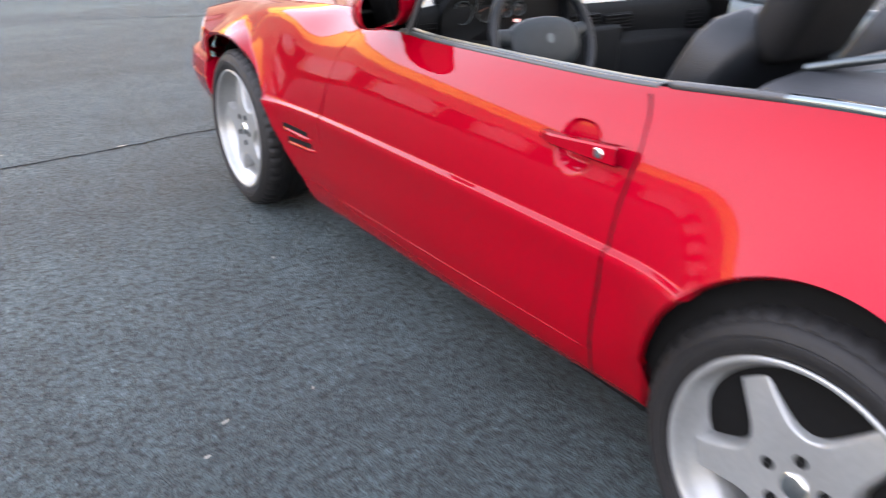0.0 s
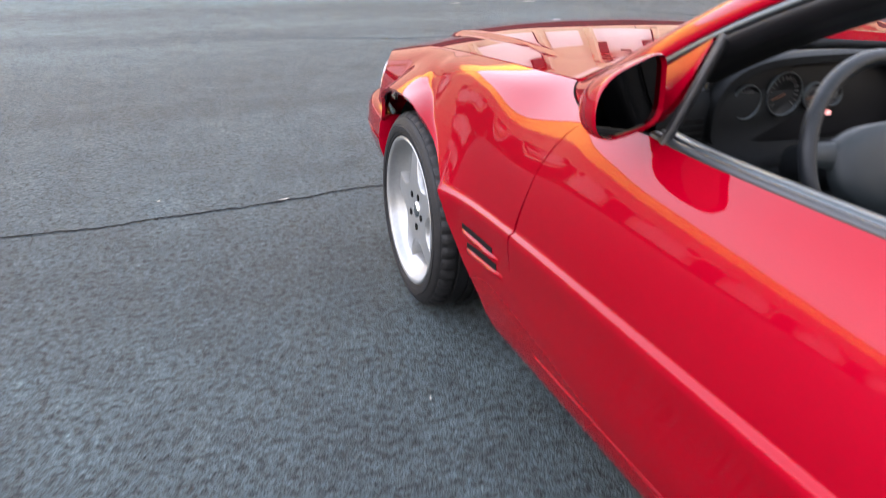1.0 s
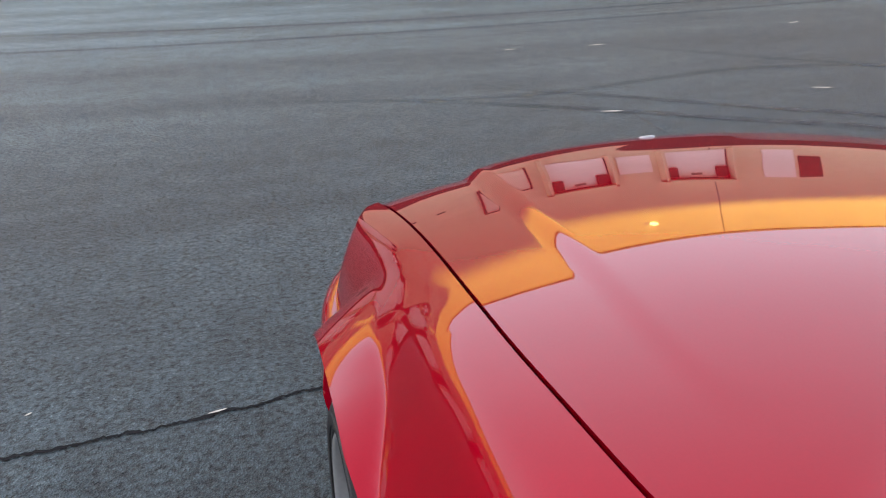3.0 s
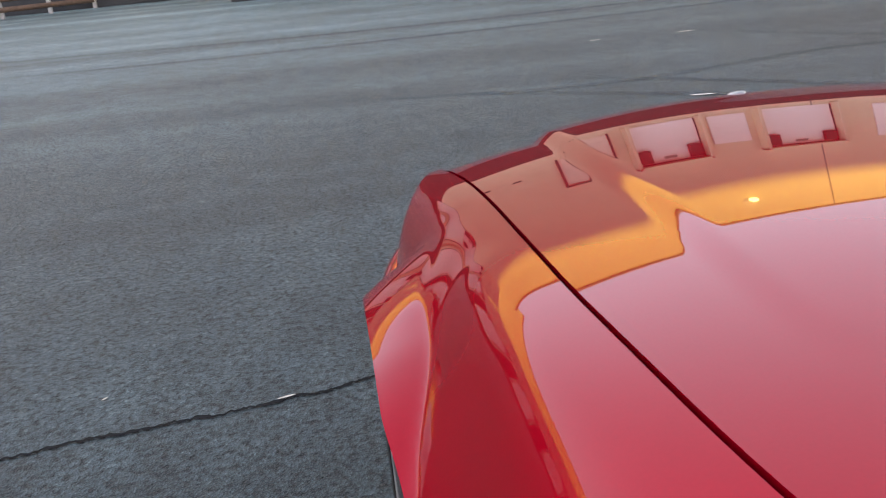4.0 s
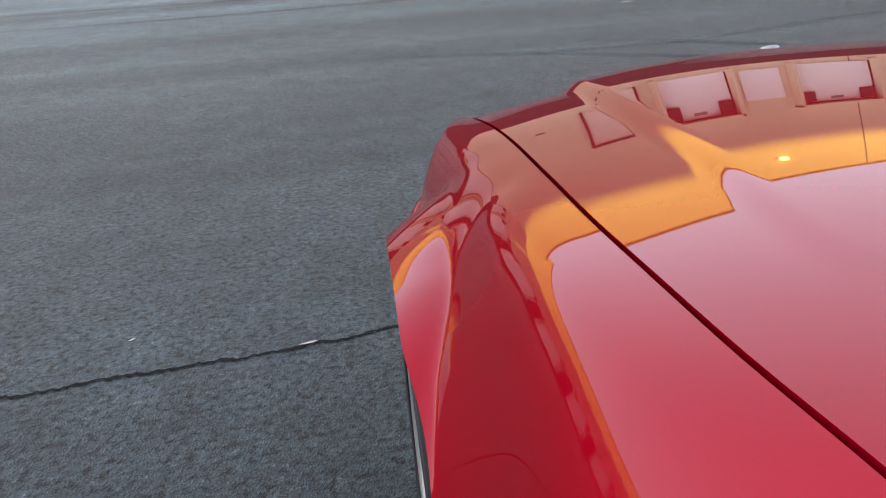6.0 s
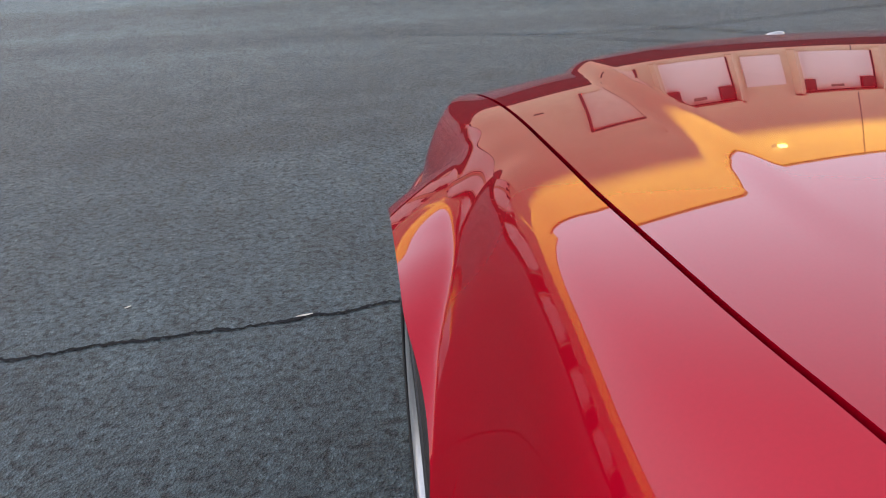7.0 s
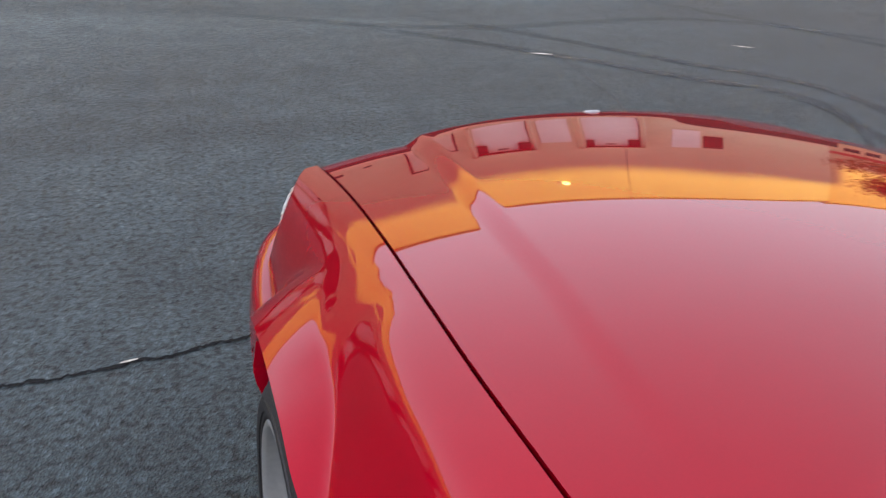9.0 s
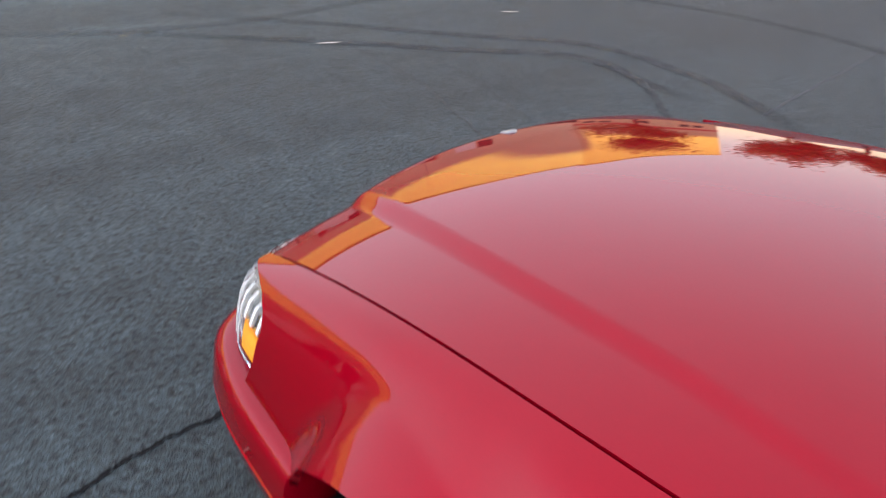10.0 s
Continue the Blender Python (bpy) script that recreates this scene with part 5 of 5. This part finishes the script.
def tree(x, y, height, seed):
    rng = random.Random(seed)
    t = thing("tree", "bare-stemmed tree with thin brownish autumn leaves", "tree", (x, y, 0), "trees by the yard")
    stem = [(0, 0, 0), (0.04, 0.02, height * 0.25), (-0.05, 0.05, height * 0.5), (0.03, -0.04, height * 0.75), (0.0, 0.0, height * 0.92)]
    tr = part("trunk", tube(stem, [0.17, 0.13, 0.10, 0.06, 0.02], 10), BARK, t)
    tips = []
    for k in range(12):
        z0 = height * rng.uniform(0.32, 0.75)
        a, ln = rng.uniform(0, 6.283), height * rng.uniform(0.20, 0.36)
        e = Vector((math.cos(a) * ln, math.sin(a) * ln, z0 + ln * rng.uniform(0.4, 1.0)))
        part("limb", tube([(0, 0, z0), tuple(Vector((0, 0, z0)).lerp(e, 0.5) + Vector((0, 0, 0.1))), tuple(e)], [0.05, 0.035, 0.012], 7), BARK, tr)
        tips += [Vector((0, 0, z0)).lerp(e, q) for q in (0.5, 0.75, 1.0)]
    verts, faces = [], []
    for p in tips:
        for _ in range(190):
            c = p + Vector([rng.gauss(0, 0.36) for _ in range(3)])
            u = Vector([rng.gauss(0, 1) for _ in range(3)]).normalized()
            v = u.orthogonal().normalized()
            s = rng.uniform(0.07, 0.15)
            n = len(verts)
            verts += [c - u * s, c + v * s * 0.5, c + u * s, c - v * s * 0.5]
            faces.append((n, n + 1, n + 2, n + 3))
    me = bpy.data.meshes.new("crown")
    me.from_pydata([tuple(v) for v in verts], [], faces)
    me.materials.append(FOLIAGE)
    cr = new("crown", me)
    cr.parent = t
    tagged(cr, "thin brownish leaves", "", "", "stuff")


for k, (x, y, h) in enumerate(((20.4, 14.8, 5.7), (24.5, 11.0, 5.6), (27.0, 9.2, 4.9), (29.0, 7.2, 4.8), (27.5, 5.2, 4.6))):
    tree(x, y, h, 40 + k)

# rail fence at the yard's far edge
fence = thing("fence", "low brown rail fence with grey posts by the yard", "fence")
FENCE = [(-15.7, 22.8), (-12.1, 25.6), (-8.5, 28.4)]
for (x0, y0), (x1, y1) in zip(FENCE, FENCE[1:]):
    n = max(1, round(math.hypot(x1 - x0, y1 - y0) / 1.6))
    for i in range(n + 1):
        px, py = x0 + (x1 - x0) * i / n, y0 + (y1 - y0) * i / n
        part("post", box((px - 0.06, py - 0.06, 0), (px + 0.06, py + 0.06, 1.05), 0.01), CONCRETE_GREY, fence, "grey post", smooth=False)
    for z in (0.28, 0.60, 0.92):
        part("rail", tube([(x0, y0 - 0.08, z), (x1, y1 - 0.08, z)], 0.055, 8, flat=1.5), BROWN, fence, "brown rail")


# ---- marks and litter on the yard ----
def ribbon(points, width, z, wobble=0.0, step=0.02, seed=3, across=(-1, 1), keep=0.86):
    """A flat band along a line on the ground, with uneven edges."""
    rng = random.Random(seed)
    pts = [Vector((*p, 0)) for p in points]
    line = []
    for a, b in zip(pts, pts[1:]):
        n = max(2, int((b - a).length / step))
        line += [a.lerp(b, i / n) for i in range(n)]
    line.append(pts[-1])
    walkers = [0.0, 0.0]
    P = []
    for i, p in enumerate(line):
        d = (line[min(i + 1, len(line) - 1)] - line[max(i - 1, 0)]).normalized()
        n = Vector((-d.y, d.x, 0))
        walkers[0] = walkers[0] * keep + rng.uniform(-1, 1) * wobble
        walkers[1] = walkers[1] * 0.6 + rng.uniform(-1, 1) * wobble * 0.5
        w = width[min(i * len(width) // len(line), len(width) - 1)] if isinstance(width, (list, tuple)) else width
        c = p + n * walkers[0]
        h = w / 2 + abs(walkers[1])
        P.append([(c.x + n.x * h * q, c.y + n.y * h * q, z) for q in across])
    return grid(P, (0, 0, 1))


def tyre_mark(points, width, z, material, seed, ends=(0.55, 0.08)):
    """A worn band of rubber: thin at its edges and ends."""
    ob = part("tyre_mark", ribbon(points, width * 1.5, z, 0.005, 0.06, seed, (-1, -0.55, 0, 0.55, 1)), material, None, "dark curved tyre mark on the asphalt")
    at = ob.data.attributes.new("cover", "FLOAT", "POINT")
    n = len(ob.data.vertices) // 5
    for i in range(n):
        u = i / (n - 1)
        along = min(1, u / ends[0], (1 - u) / ends[1])
        for j, k in enumerate((0, 0.75, 1, 0.75, 0)):
            at.data[i * 5 + j].value = k * along
    return tagged(ob, "", "tyre mark", "", "structure")


def curve_through(points, n=60):
    pts = np.array(points, float)
    t = np.concatenate([[0], np.cumsum(np.hypot(*np.diff(pts, axis=0).T))])
    fx, fy = spline(t, pts[:, 0]), spline(t, pts[:, 1])
    return [(float(fx(v)), float(fy(v))) for v in np.linspace(0, t[-1], n)]


CRACKFILL = mat("crack_dirt", (0.006, 0.006, 0.0065), 0.9, spec=0.1, grain=0.3, scale=60)
JOINTFILL = mat("joint_tar", (0.014, 0.014, 0.015), 0.8, grain=0.3, scale=30)
SKID = stain_material("tyre_mark_film", (0.005, 0.005, 0.0055), 0.88, 7.0)
SKIDLIGHT = stain_material("faint_tyre_mark_film", (0.010, 0.011, 0.012), 0.42, 5.0)
LEAF = mat("dry_pale_leaf", (0.46, 0.43, 0.36), 0.7, grain=0.2, scale=80)

crack = part("ground_crack", ribbon([(-3.6, 0.918), (-2.9, 0.953), (-2.335, 0.988), (-1.96, 0.973), (-1.68, 1.008), (-1.49, 1.022), (-1.31, 1.035), (-1.175, 1.055), (-1.04, 1.068), (-0.90, 1.103), (-0.81, 1.108), (-0.70, 1.113), (-0.3, 1.158), (0.3, 1.158), (1.0, 1.248), (1.8, 1.288)], 0.009, 0.003, 0.0060, 0.0085, 5, keep=0.66), CRACKFILL, None, "dark winding crack in the asphalt")
tagged(crack, "", "crack", "", "structure")
for k, (pts, w) in enumerate(((((1.82, 4.2), (1.70, 3.16), (1.54, 2.70), (1.33, 2.07)), 0.010), (((2.2, 3.89), (2.05, 3.0), (1.85, 2.41), (1.7, 1.9)), 0.008), (((3.2, 1.66), (3.68, 1.73), (5.91, 2.05), (8.93, 2.48)), 0.018))):
    tagged(part("ground_joint", ribbon(pts, w, 0.003, 0.003, 0.03, 11 + k), JOINTFILL, None, "thin dark joint in the asphalt"), "", "joint", "", "structure")
for k, (pts, w, m) in enumerate((
        (((0.188, 5.3), (1.03, 4.75), (1.91, 4.13), (2.77, 3.48), (3.10, 3.24), (3.20, 2.97), (3.12, 2.64), (3.06, 2.34), (3.08, 1.9)), 0.12, SKID),
        (((0.94, 5.6), (2.2, 4.55), (2.96, 3.86), (3.44, 3.45), (3.59, 3.08), (3.58, 2.70), (3.51, 2.25), (3.37, 1.88), (3.05, 1.25)), 0.12, SKID),
        (((3.01, 8.0), (4.45, 5.8), (5.3, 4.7), (5.66, 3.95), (5.82, 3.41), (5.88, 2.75), (5.79, 2.03), (5.26, 0.6)), 0.16, SKIDLIGHT),
        (((2.7, 3.42), (3.02, 3.13), (3.14, 2.80), (3.04, 2.49), (2.80, 2.18), (2.5, 1.85)), 0.05, SKID),
        (((-9, 12.6), (-3.94, 11.6), (1.85, 11.2), (7.52, 11.9), (13.3, 13), (22.6, 15.3)), 0.20, SKIDLIGHT),
        (((-9, 10.5), (-3.5, 9.65), (2.07, 9.75), (8.46, 10.7), (14.1, 12), (22.6, 14)), 0.18, SKIDLIGHT),
        (((-1, 5.61), (1.1, 5.06), (1.9, 5.12), (4.04, 5.47), (5.26, 4.99), (6.39, 3.94)), 0.12, SKIDLIGHT))):
    tyre_mark(curve_through(pts, 120), w, 0.004 + 0.0006 * k, m, 20 + k, (0.45, 0.12) if k < 4 else (0.2, 0.2))


def leaf(name, x, y, size, turn, label):
    P = []
    for t in np.linspace(0, 1, 9):
        w = size * 0.07 * math.sin(math.pi * min(1, t * 0.96 + 0.03)) ** 0.8
        row = []
        for q in (-1, -0.5, 0, 0.5, 1):
            row.append((size * (t - 0.5), w * q, 0.004 + 0.010 * abs(q) * w / (size * 0.2) + 0.012 * (t - 0.5) ** 2))
        P.append(row)
    ob = part(name, grid(P, (0, 0, 1), 0.0008), LEAF, None)
    ob.matrix_basis = pose(x, y, 0.002, 0, 0, turn)
    return tagged(ob, label, "leaf", "litter on the yard")


for x, y, size, turn in ((-1.180, 1.055, 0.052, 12), (1.693, 4.236, 0.18, -14), (3.738, 4.442, 0.18, -24), (3.128, 7.484, 0.22, 5), (2.077, 7.538, 0.16, 10),
                         (6.588, 8.42, 0.24, 20), (-1.717, 1.202, 0.022, 40), (-1.514, -1.411, 0.024, 20), (-1.04, -0.59, 0.020, 70), (-1.596, -1.515, 0.018, 10), (-1.266, -1.401, 0.014, 50)):
    leaf("dry_leaf", x, y, size, turn, "small pale dry leaf lying on the asphalt")
